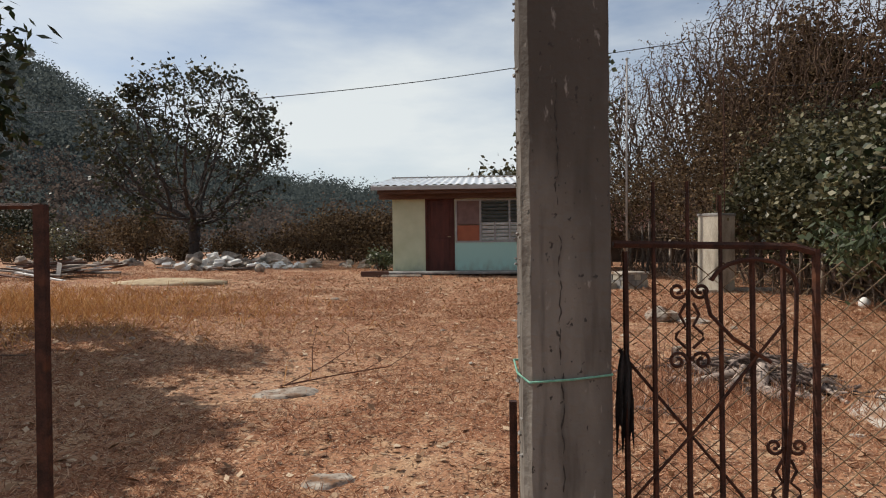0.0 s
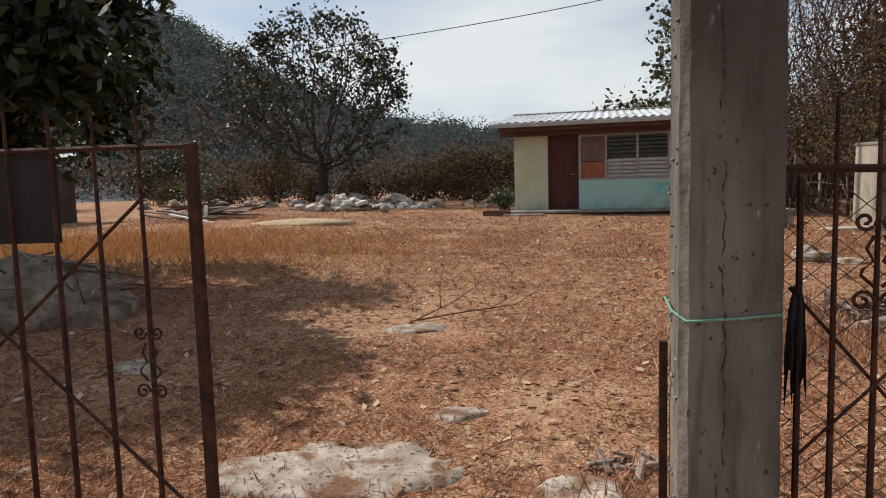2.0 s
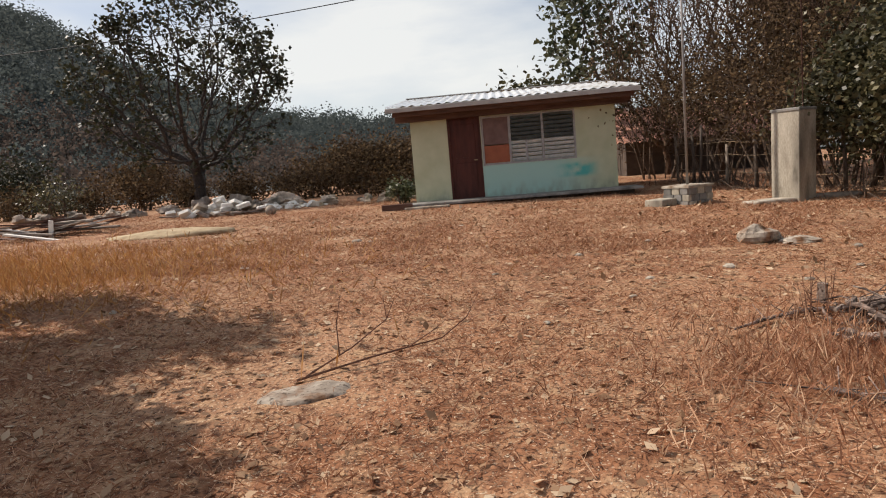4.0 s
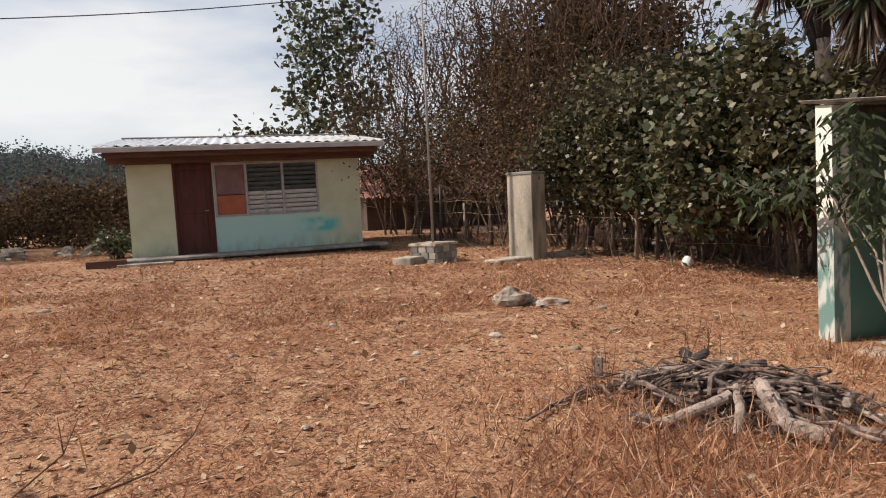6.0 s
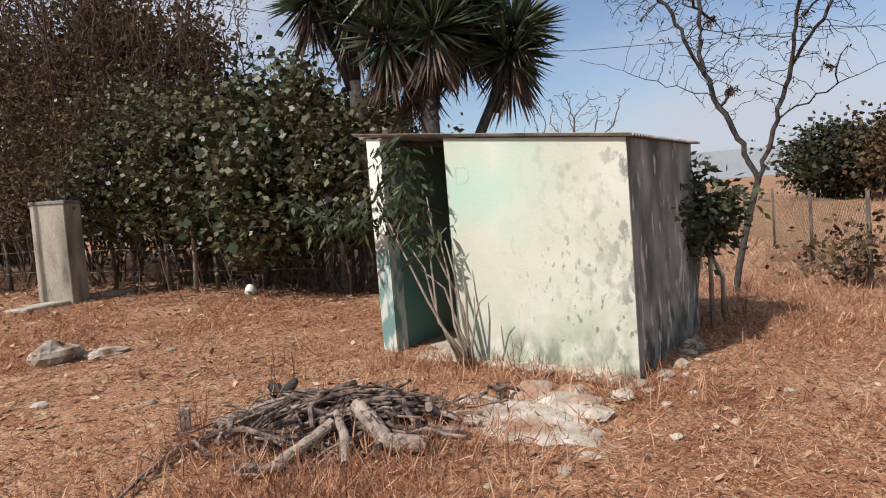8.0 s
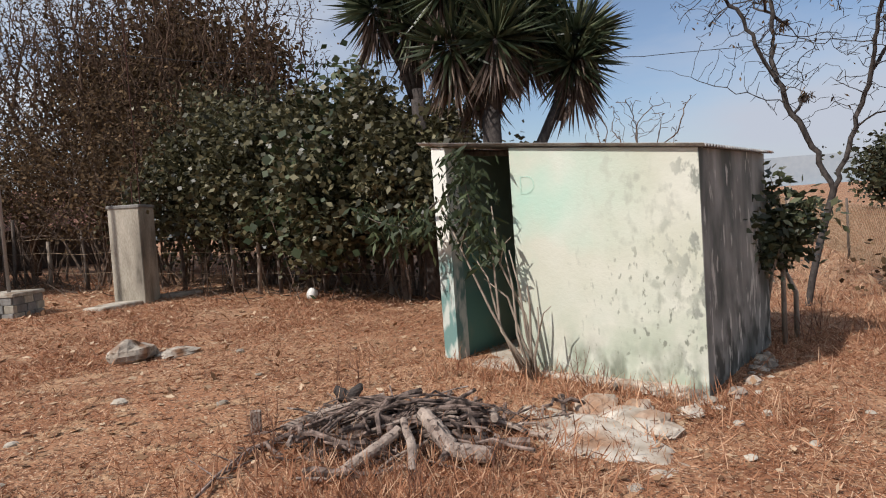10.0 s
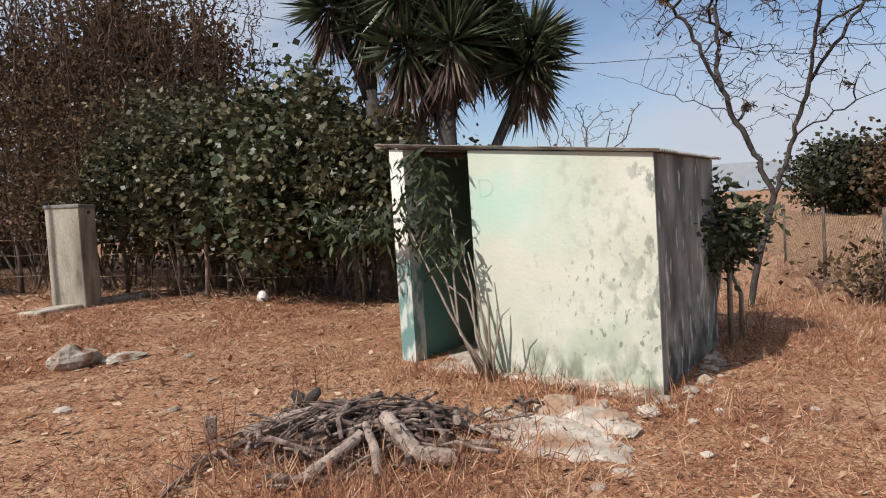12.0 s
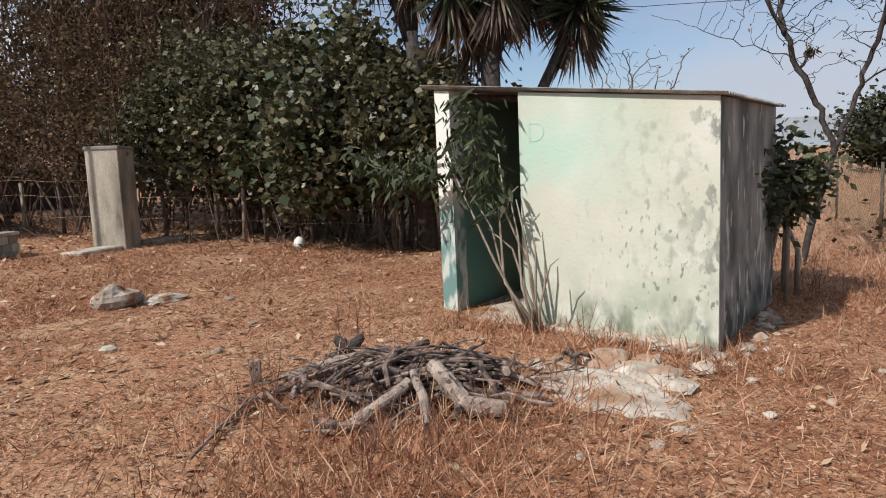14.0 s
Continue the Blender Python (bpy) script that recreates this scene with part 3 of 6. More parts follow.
def build_house():
    h = thing("small_house", "small cream-painted house with zinc roof and dark red door", "house", (0, 20, HZ0))
    t = 0.14
    top = 3.02
    wall = Build()
    dx0, dx1, dz = -1.66, -0.82, 2.80
    wx0, wx1, wz0, wz1 = -0.80, 1.56, 1.53, 2.76
    y0, y1 = HY0, HY0 + t
    xs, zs = [HX0, dx0, dx1, wx0, wx1, HX1], [HZ0 - 0.1, wz0, wz1, dz, top]
    solid = [[not (i == 1 and j < 3) and not (i == 3 and j == 1) for i in range(5)] for j in range(4)]
    wall.v = [(x, y, z) for y in (y0, y1) for z in zs for x in xs]
    at = lambda k, j, i: k * 30 + j * 6 + i
    full = lambda j, i: 0 <= j < 4 and 0 <= i < 5 and solid[j][i]
    for j in range(4):
        for i in range(5):
            if solid[j][i]:
                wall.f += [(at(0, j, i), at(0, j, i + 1), at(0, j + 1, i + 1), at(0, j + 1, i)), (at(1, j, i + 1), at(1, j, i), at(1, j + 1, i), at(1, j + 1, i + 1))]
                for gone, a, b in ((full(j, i - 1), (j, i), (j + 1, i)), (full(j, i + 1), (j + 1, i + 1), (j, i + 1)), (full(j - 1, i), (j, i + 1), (j, i)), (full(j + 1, i), (j + 1, i), (j + 1, i + 1))):
                    if not gone:
                        wall.f.append((at(0, *a), at(0, *b), at(1, *b), at(1, *a)))
    part("front_wall", wall, HOUSE_PAINT, h, "cream wall with turquoise repainting under the window")
    for x in (HX0, HX1 - t):
        part("side_wall", Build().add([(x, y1, HZ0 - 0.1), (x + t, y1, HZ0 - 0.1), (x + t, HY1, HZ0 - 0.1), (x, HY1, HZ0 - 0.1),
                  (x, y1, top), (x + t, y1, top), (x + t, HY1, 3.55), (x, HY1, 3.55)],
                 [(0, 3, 2, 1), (4, 5, 6, 7), (0, 1, 5, 4), (1, 2, 6, 5), (2, 3, 7, 6), (3, 0, 4, 7)]), HOUSE_PAINT, h)
    part("back_wall", Build().box(HX0 + t, HX1 - t, HY1 - t, HY1, HZ0 - 0.1, 3.52), HOUSE_PAINT, h)
    part("floor_slab", Build().box(HX0 + t, HX1 - t, y1, HY1 - t, HZ0 - 0.1, HZ0), CONCRETE, h)
    # door, set back in its opening
    door = part("door", Build().bevelled(dx0 + 0.05, dx1 - 0.05, y0 + 0.05, y0 + 0.09, HZ0 + 0.01, dz - 0.05, 0.006), DOOR_RED, h, "closed dark red door")
    pan = Build()
    for za, zb in ((HZ0 + 0.14, HZ0 + 0.95), (HZ0 + 1.08, dz - 0.18)):
        pan.bevelled(dx0 + 0.15, dx1 - 0.15, y0 + 0.035, y0 + 0.05, za, zb, 0.008)
    part("door_panel", pan, DOOR_RED, door)
    part("door_handle", Build().tube([(dx1 - 0.13, y0 + 0.05, 1.70), (dx1 - 0.13, y0 + 0.0, 1.70), (dx1 - 0.20, y0 + 0.0, 1.70)], 0.012, 6), WIRE, door)
    fr = Build()
    fr.box(dx0, dx0 + 0.05, y0 - 0.01, y0 + 0.12, HZ0, dz)
    fr.box(dx1 - 0.05, dx1, y0 - 0.01, y0 + 0.12, HZ0, dz)
    fr.box(dx0 + 0.05, dx1 - 0.05, y0 - 0.01, y0 + 0.12, dz - 0.05, dz)
    part("door_frame", fr, DOOR_RED, h)
    # window in three bays
    win = part("window", Build().box(wx0, wx1, y0 - 0.015, y0 + 0.06, wz0, wz0 + 0.045).box(wx0, wx1, y0 - 0.015, y0 + 0.06, wz1 - 0.045, wz1)
               .box(wx0, wx0 + 0.045, y0 - 0.015, y0 + 0.06, wz0 + 0.045, wz1 - 0.045).box(wx1 - 0.045, wx1, y0 - 0.015, y0 + 0.06, wz0 + 0.045, wz1 - 0.045)
               .box(-0.115, -0.06, y0 - 0.015, y0 + 0.06, wz0 + 0.045, wz1 - 0.045).box(0.71, 0.765, y0 - 0.015, y0 + 0.06, wz0 + 0.045, wz1 - 0.045),
               GREY_FRAME, h, "three-bay louvred window in a grey frame")
    part("panel", Build().box(wx0 + 0.05, -0.12, y0 + 0.012, y0 + 0.03, wz0 + 0.05, 2.02), ORANGE, win, "orange board in the lower half")
    part("panel", Build().box(wx0 + 0.05, -0.12, y0 + 0.012, y0 + 0.03, 2.04, wz1 - 0.05), BROWN_BOARD, win, "dull brown board in the upper half")
    part("mullion", Build().box(0.30, 0.345, y0 - 0.005, y0 + 0.03, wz0 + 0.05, 2.12), GREY_FRAME, win)
    for bx0, bx1 in ((-0.055, 0.705), (0.77, 1.51)):
        for k in range(11):
            z = wz0 + 0.095 + k * 0.106
            m = Matrix.Translation((0, y0 + 0.03, z)) @ Matrix.Rotation(radians(-52), 4, "X")
            s = Build().box(bx0, bx1, -0.05, 0.05, -0.004, 0.004, m)
            pale = k < 5 and not (bx0 > 0.5 and k < 0)
            part("louvre_slat", s, SLAT_PALE if pale else SLAT_DARK, win)
    # roof
    roof = part("roof", corrugated(-3.10, 3.06, 18.15, 3.135, 22.6, 3.76, 0.22, 0.018, 0.006), ROOF_SHEET, h, "pale zinc roof sheets with a low slope")
    part("ridge_cap", Build().box(-3.10, 3.06, 22.5, 22.7, 3.775, 3.80), FASCIA, roof)
    part("gutter", Build().bevelled(-3.10, 3.06, 18.11, 18.17, 3.0, 3.11, 0.012), FASCIA, h, "grey fascia along the eave")
    part("eave_beam", Build().box(-2.95, 2.92, 18.26, 18.38, 2.90, 3.06), BEAM, h)
    for k in range(7):
        x = -2.85 + k * 0.95
        part("rafter", Build().add([(x, 18.2, 2.96), (x + 0.07, 18.2, 2.96), (x + 0.07, 22.5, 3.57), (x, 22.5, 3.57), (x, 18.2, 3.09), (x + 0.07, 18.2, 3.09), (x + 0.07, 22.5, 3.70), (x, 22.5, 3.70)],
               [(0, 3, 2, 1), (4, 5, 6, 7), (0, 1, 5, 4), (1, 2, 6, 5), (2, 3, 7, 6), (3, 0, 4, 7)]), BEAM, h)
    part("soffit_board", Build().box(-2.95, 2.92, 18.62, 18.82, 2.78, 3.0), BEAM, h, "brown board under the eave")
    st = thing("porch_slab", "low concrete slab along the house front, shade band coloured into its footing", "slab", (0, 18.3, 0.6), kind="structure")
    part("slab", Build().bevelled(-2.75, 2.98, 17.92, HY0 - 0.004, 0.675, 0.735, 0.015), CONCRETE, st)
    # Set-back footing in a dark colour that paints the shadow band under the slab.
    part("footing", Build().box(-2.6, 2.8, 18.12, HY0 - 0.01, 0.4, 0.674), ADOBE, st)
    rng = random.Random(3)
    for i, (x, y, z, rz, L, w) in enumerate([(-2.95, 17.72, 0.72, 8, 0.75, 0.24), (-2.2, 17.62, 0.68, -4, 1.05, 0.36)]):
        m = turned(x, y, z, rz, rng.uniform(-2, 2), rng.uniform(-2, 2))
        solo("wooden_plank", Build().bevelled(-L / 2, L / 2, -w / 2, w / 2, -0.10 if i == 0 else -0.06, 0.06 if i == 0 else 0.0, 0.01, m), BEAM if i == 0 else CONCRETE_LIGHT,
             "dark wooden plank lying beside the porch" if i == 0 else "pale board lying in front of the house door", "plank", group="boards by the porch")


# ---- the small shed ----
SX0, SX1, SY0, SY1, SZ = 4.27, 6.32, 4.88, 7.33, 0.08


def build_shed():
    s = thing("shed", "small roofless-looking block shed, flaking cream paint, open doorway", "shed", (5.3, 6.1, SZ))
    t = 0.14

    def top(y):
        return 1.94 + (y - SY0) / (SY1 - SY0) * 0.27

    def slab_wall(x0, x1, y0, y1):
        return ([(x0, y0, SZ), (x1, y0, SZ), (x1, y1, SZ), (x0, y1, SZ), (x0, y0, top(y0)), (x1, y0, top(y0)), (x1, y1, top(y1)), (x0, y1, top(y1))],
                [(0, 3, 2, 1), (4, 5, 6, 7), (0, 1, 5, 4), (1, 2, 6, 5), (2, 3, 7, 6), (3, 0, 4, 7)])
    part("front_wall", Build().add(*slab_wall(SX0, SX0 + t, SY0, 6.47)), SHED_PAINT, s, "cream front wall with mildew and flaking paint")
    part("side_wall", Build().add(*slab_wall(SX0 + t, SX1, SY0 + 0.004, SY0 + t)), SHED_SIDE, s, "dark streaked side wall")
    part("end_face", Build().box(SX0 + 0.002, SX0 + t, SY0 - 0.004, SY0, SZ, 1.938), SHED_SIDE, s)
    part("door_jamb", Build().add(*slab_wall(SX0, SX0 + 0.18, 7.17, SY1)), SHED_JAMB, s, "white jamb with worn teal paint low down")
    part("inner_wall", Build().add(*slab_wall(SX0 + 0.18, SX1, 7.19, SY1)), SHED_IN, s, "old green inside wall")
    part("back_wall", Build().add(*slab_wall(SX1 - t, SX1, SY0 + t, 7.19)), SHED_IN, s)
    part("floor_slab", Build().bevelled(SX0 - 0.10, SX1 - t, SY0 + t, 7.19, 0.0, 0.185, 0.015), CONCRETE_LIGHT, s, "pale concrete floor")
    c = corrugated(SX0 - 0.06, SX1 + 0.12, SY0 - 0.06, top(SY0) + 0.012, SY1 + 0.12, top(SY1) + 0.05, 0.076, 0.011, 0.004, 5)
    part("roof_sheet", c, RUSTY_SHEET, s, "old corrugated zinc sheet")
    for x in (SX0 + 0.35, SX1 - 0.4):
        part("roof_pole", Build().tube([(x, SY0 + 0.05, top(SY0) - 0.04), (x, SY1 - 0.05, top(SY1) - 0.04)], 0.03, 6), BARK, s)
    ft = bpy.data.curves.new("letter", "FONT")
    ft.body, ft.size, ft.extrude, ft.offset = "D", 0.24, 0.0008, -0.006
    ob = new("painted_letter", ft)
    ob.parent = s
    ob.matrix_parent_inverse = Matrix.Translation(-Vector(s.location))
    ob.matrix_basis = Matrix.Translation((SX0 - 0.002, 6.40, 1.70)) @ Matrix(((0, 0, -1), (-1, 0, 0), (0, 1, 0))).to_4x4()
    ft.materials.append(SHED_LETTER)
    ob["label"] = "faded green painted letter"


SHED_LETTER = mat("faded_green_paint", (0.34, 0.52, 0.42), (0.52, 0.66, 0.54), 20, 0.8, 0.1, 80)
build_house()
build_shed()


# ---- gate post and gates ----
CRACK = mat("crack_shadow_dirt", (0.03, 0.026, 0.022), (0.06, 0.05, 0.044), 20, 0.95, 0.2, 80)


def build_gate_post():
    x0, x1, y0, y1, top = 0.027, 0.258, 1.86, 2.10, 3.1
    p = thing("gate_post", "tall square weathered concrete gate post with chamfered edge", "post", (0.15, 1.98, 0.0))
    b = Build()
    rng = random.Random(8)
    n = 46
    prof = [(x0 + 0.022, y0), (x1 - 0.006, y0), (x1, y0 + 0.006), (x1, y1), (x0, y1), (x0, y0 + 0.022)]
    rings = []
    for k in range(n + 1):
        z = -0.3 + (top + 0.3) * k / n
        ring = []
        for (x, y) in prof:
            j = 0.0022
            ring.append((x + rng.uniform(-j, j), y + rng.uniform(-j, j), z))
        rings.append(ring)
    b.v = [q for r in rings for q in r]
    m = len(prof)
    for k in range(n):
        b.f += [(k * m + i, k * m + (i + 1) % m, (k + 1) * m + (i + 1) % m, (k + 1) * m + i) for i in range(m)]
    b.f.append(tuple(n * m + i for i in range(m)))
    part("shaft", b, POST_CONCRETE, p)
    for cx, za, zb, sd in ((0.125, 1.52, 1.18, 1), (0.13, 1.16, 0.78, 2), (0.12, 1.92, 1.60, 3), (0.115, 0.76, 0.45, 4)):
        rr = random.Random(sd)
        pts = [(cx + 0.010 * noise.noise((k * 0.21, sd, 0)) + rr.uniform(-0.002, 0.002), y0 - 0.0002, za + (zb - za) * k / 30) for k in range(31)]
        part("crack", Build().tube(pts, [rr.uniform(0.0004, 0.0026) * (rr.random() < 0.8) + 0.0001 for _ in range(31)], 5), CRACK, p, "dark hairline crack")
    rng2 = np.random.default_rng(2)
    crumbs = Build()
    for k in range(70):
        z = rng2.uniform(0.2, 2.6)
        crumb = rng2.uniform(0.0015, 0.0042)
        a = Vector((x0 - 0.003, rng2.uniform(y0 + 0.03, y1), z))
        crumbs.box(-crumb, crumb, -crumb, crumb, -crumb * 1.6, crumb * 1.6, Matrix.Translation(a) @ Euler(rng2.uniform(0, 3, 3)).to_matrix().to_4x4())
    tagged(part("rough_mortar", crumbs, CONCRETE, p, "rough mortar left along the edge"), kind="stuff")
    # twine tied round the post
    zz = lambda x: 1.135 + (x - x0) * 0.09
    r = 0.0032
    loop = [(x0 - 0.012, y1 + 0.01, 1.15), (x0 - 0.012, y0 + 0.05, 1.15), (x0 + 0.016, y0 - 0.004, zz(x0)), (x0 + 0.13, y0 - 0.006, zz(x0 + 0.13) - 0.003),
            (x1, y0 - 0.004, zz(x1)), (x1 + 0.005, y1 + 0.01, zz(x1)), (x0 - 0.012, y1 + 0.012, 1.15)]
    solo("twine", Build().tube(loop, r, 5), TWINE, "green twine tied round the concrete gate post", "twine")
    st = thing("steel_stake", "thin rusty steel angle standing behind the gate post", "stake", (x0 - 0.02, y1 + 0.02, 0))
    part("rod", Build().box(x0 - 0.028, x0 - 0.006, y1 - 0.02, y1 + 0.006, 0.02, 1.03), RUST, st)


def scroll(b, cx, cz, y, r, turns, hand, start, tube=0.005):
    """A flat spiral of round bar."""
    pts = []
    for k in range(22):
        w = k / 21
        a = start + hand * w * turns * 2 * math.pi
        rr = r * (1 - 0.78 * w)
        pts.append((cx + rr * math.cos(a), y, cz + rr * math.sin(a)))
    b.tube(pts, tube, 5)


def ornament(b, x, z, y, s=1.0):
    """Two pairs of scrolls joined by waved bars on one upright."""
    for hand in (-1, 1):
        scroll(b, x + hand * 0.035 * s, z + 0.20 * s, y, 0.027 * s, 1.3, hand, radians(180 if hand > 0 else 0))
        scroll(b, x + hand * 0.037 * s, z - 0.02 * s, y, 0.030 * s, 1.3, -hand, radians(180 if hand > 0 else 0))
        b.tube([(x + hand * 0.012 * s, y, z + 0.16 * s), (x + hand * 0.03 * s, y, z + 0.125 * s), (x + hand * 0.012 * s, y, z + 0.09 * s), (x + hand * 0.040 * s, y, z + 0.065 * s),
                (x + hand * 0.042 * s, y, z + 0.05 * s), (x + hand * 0.01 * s, y, z + 0.02 * s)], 0.0045, 5)


def build_right_gate():
    """The closed leaf beside the post, with chain mesh behind it."""
    y, x0, z0, z1 = 1.97, 0.285, 0.12, 1.495
    g = thing("iron_gate", "closed rusty iron gate leaf with scrolls and chain mesh", "gate", (x0, y, 0.05), group="gate leaves")
    x1 = 0.83
    part("top_rail", Build().tube([(x0, y, z1), (x1 - 0.06, y, z1 - 0.012), (x1, y, z1 - 0.03)], 0.0105, 6), RUST, g)
    part("bottom_rail", Build().tube([(x0, y, z0), (x1, y, z0)], 0.011, 6), RUST, g)
    for i, x in enumerate((0.318, 0.395, 0.487, 0.575, 0.660, 0.742)):
        top = z1 + (0.17 if i in (1, 2) else 0.0 if i > 3 else 0.13)
        if i == 0:
            top = z1 - 0.02
        part("bar", Build().tube([(x, y + 0.002 * (i % 2), z0), (x + 0.002, y, 0.8), (x, y, top)], [0.0084, 0.0084, 0.008 if top < z1 + 0.1 else 0.005], 6), RUST, g)
    part("end_stile", Build().tube([(x1, y, z0 - 0.05), (x1, y, z1 - 0.02)], 0.0115, 6), RUST, g)
    part("brace", Build().tube([(0.30, y + 0.014, 1.20), (0.58, y + 0.014, 0.86), (0.83, y + 0.014, 0.55)], 0.0048, 5), RUST, g)
    part("brace", Build().tube([(0.32, y - 0.014, 0.78), (0.56, y - 0.014, 1.05), (0.74, y - 0.014, 1.28)], 0.0042, 5), RUST, g)
    sc = Build()
    ornament(sc, 0.487, 1.19, y - 0.012, 0.88)
    part("scroll", sc, RUST, g)
    sc = Build()
    ornament(sc, 0.742, 0.76, y - 0.012, 0.9)
    part("scroll", sc, RUST, g)
    arch = Build()
    pts = [(0.54, y - 0.02, 1.40)]
    for k in range(9):
        a = radians(165 - k * 20)
        pts.append((0.655 + 0.115 * math.cos(a), y - 0.02, 1.375 + 0.075 * math.sin(a)))
    pts += [(0.765, y - 0.02, 1.20), (0.752, y - 0.02, 1.02), (0.735, y - 0.02, 0.80)]
    arch.tube(pts, 0.0065, 5)
    arch.tube([(0.525, y - 0.02, 1.37), (0.54, y - 0.02, 1.30), (0.60, y - 0.02, 1.235), (0.70, y - 0.02, 1.17)], 0.006, 5)
    part("bent_bar", arch, RUST, g, "bent rusty bar curled over like an arch")
    mesh_wire(g, 0.27, 2.9, y + 0.022, 0.06, 1.44, 0.040)
    rag = Build()
    cols, rws = 14, 13
    for r in range(rws):
        w = r / (rws - 1)
        for c in range(cols):
            q = c / (cols - 1)
            wide = 0.010 + 0.017 * math.sin(min(1, w * 1.5) * math.pi * 0.62) * (1 - 0.35 * w)
            fall = 0.25 + 0.22 * noise.noise((q * 9, 1.7, 0)) - 0.06 * abs(q - 0.4)
            rag.v.append((0.305 + (q - 0.5) * 2 * wide + 0.006 * noise.noise((q * 3, w * 4, 5)), y - 0.036 + 0.014 * math.sin(q * 15 + w * 2) * (0.3 + w) + 0.008 * noise.noise((q * 4, w * 3, 8)),
                          1.20 - w * fall + 0.012 * math.sin(q * 9)))
    rag.f = [(r * cols + c, r * cols + c + 1, (r + 1) * cols + c + 1, (r + 1) * cols + c) for r in range(rws - 1) for c in range(cols - 1)]
    solo("rag", rag, RAG, "dark torn rag hanging on the gate beside the post", "rag", smooth=True)


def mesh_wire(parent, x0, x1, y, z0, z1, cell):
    """Chain mesh: zigzag wires that hook into one another."""
    k = 0
    x = x0
    while x < x1:
        pts, i, z = [], 0, z1
        while z > z0:
            pts.append((x + (cell if (i + k) % 2 else 0.0) * 1.02, y + (0.002 if i % 2 else -0.002), z))
            z -= cell * 0.86
            i += 1
        part("mesh_wire", Build().tube(pts, 0.0024, 4, cap=False), MESH_RUST, parent)
        k += 1
        x += cell


def build_left_gate():
    ax, ay, bx, by = -1.56, 2.26, -3.1, 2.0

    def at(w, z, off=0.0):
        return (ax + (bx - ax) * w, ay + (by - ay) * w + off, z)
    g = thing("iron_gate", "rusty iron gate leaf with scrolls and sheet panel, standing ajar", "gate", (ax, ay, 0.1), group="gate leaves")
    zt, zb = 1.645, 0.16
    part("top_rail", Build().tube([at(0, zt), at(1, zt)], 0.011, 6), RUST, g)
    part("bottom_rail", Build().tube([at(0, zb), at(1, zb)], 0.011, 6), RUST, g)
    part("end_stile", Build().box(-0.019, 0.019, -0.014, 0.014, 0.12, zt + 0.005, Matrix.Translation((ax, ay, 0))), RUST, g)
    part("hinge_stile", Build().box(-0.019, 0.019, -0.014, 0.014, 0.12, zt + 0.005, Matrix.Translation((bx, by, 0))), RUST, g)
    for i in range(13):
        w = 0.125 + i * 0.105
        if w > 0.97:
            break
        top = zt + (0.14 if i < 6 else 0.1)
        part("bar", Build().tube([at(w, zb), at(w, 0.9), at(w, top)], [0.0108, 0.0108, 0.006], 6), RUST, g)
    part("brace", Build().tube([at(0.02, 0.28, -0.016), at(0.5, 1.02, -0.016)], 0.007, 5), RUST, g)
    part("brace", Build().tube([at(0.12, 1.48, 0.016), at(0.78, 0.55, 0.016)], 0.007, 5), RUST, g)
    for w, z in ((0.125, 0.78), (0.545, 1.22)):
        sc = Build()
        p = at(w, 0)
        ornament(sc, p[0], z, p[1] - 0.014)
        part("scroll", sc, RUST, g)
    m = Matrix.Translation(((at(0.34, 0)[0] + at(0.66, 0)[0]) / 2, (at(0.34, 0)[1] + at(0.66, 0)[1]) / 2 + 0.022, 1.47)) @ Matrix.Rotation(math.atan2(by - ay, bx - ax), 4, "Z")
    part("sheet_panel", Build().box(-0.26, 0.26, -0.0015, 0.0015, -0.16, 0.165, m), DARK_SHEET, g, "dark sheet steel panel")
    post = thing("gate_post", "square concrete post carrying the open gate leaf", "post", (bx - 0.16, by, 0))
    part("shaft", Build().bevelled(bx - 0.28, bx - 0.04, by - 0.12, by + 0.12, -0.2, 2.4, 0.012), CONCRETE, post)


build_gate_post()
build_right_gate()
build_left_gate()


# ---- trees and shrubs ----
def tree(name, label, x, y, height, trunk_r, trunk_h, seed, depth=4, angle=36, leaf=None, per=14, spread=0.3, size=0.16, split=(2, 3), shrink=0.74,
         lean=(0, 0), bark=None, limb=None, wander=0.16, lift=0.08, width=0.32, droop=0.1, limbs=4, category="tree", group="", open_angle=0.7, inner_leaves=False):
    rng = np.random.default_rng(seed)
    z = gz(x, y) - 0.08
    t = thing(name, label, category, (x, y, z), group)
    b, tips, inner = Build(), [], []
    mid = Vector((x + lean[0] * 0.4, y + lean[1] * 0.4, z + trunk_h * 0.5))
    top = Vector((x + lean[0], y + lean[1], z + trunk_h))
    b.tube([(x, y, z), (x, y, z + 0.12), mid, top], [trunk_r * 1.5, trunk_r * 1.1, trunk_r * 0.95, trunk_r * 0.85], 8)
    L = limb or (height - trunk_h) * 0.42
    for k in range(limbs):
        a = 2 * math.pi * (k + rng.uniform(-0.25, 0.25)) / limbs
        d = Vector((math.cos(a) * open_angle, math.sin(a) * open_angle, 1.0))
        grow(b, rng, top - Vector((0, 0, trunk_h * 0.12 * (k % 3))), d, L * rng.uniform(0.8, 1.15), trunk_r * 0.62, depth, tips, split, angle, shrink, wander, lift, 6, inner)
    part("trunk", b, bark or BARK, t, smooth=True)
    if leaf is not None:
        c = Build()
        leaves(c, rng, tips + (inner if inner_leaves else []), per, spread, size, width, droop)
        part("crown", c, leaf, t)
    return t


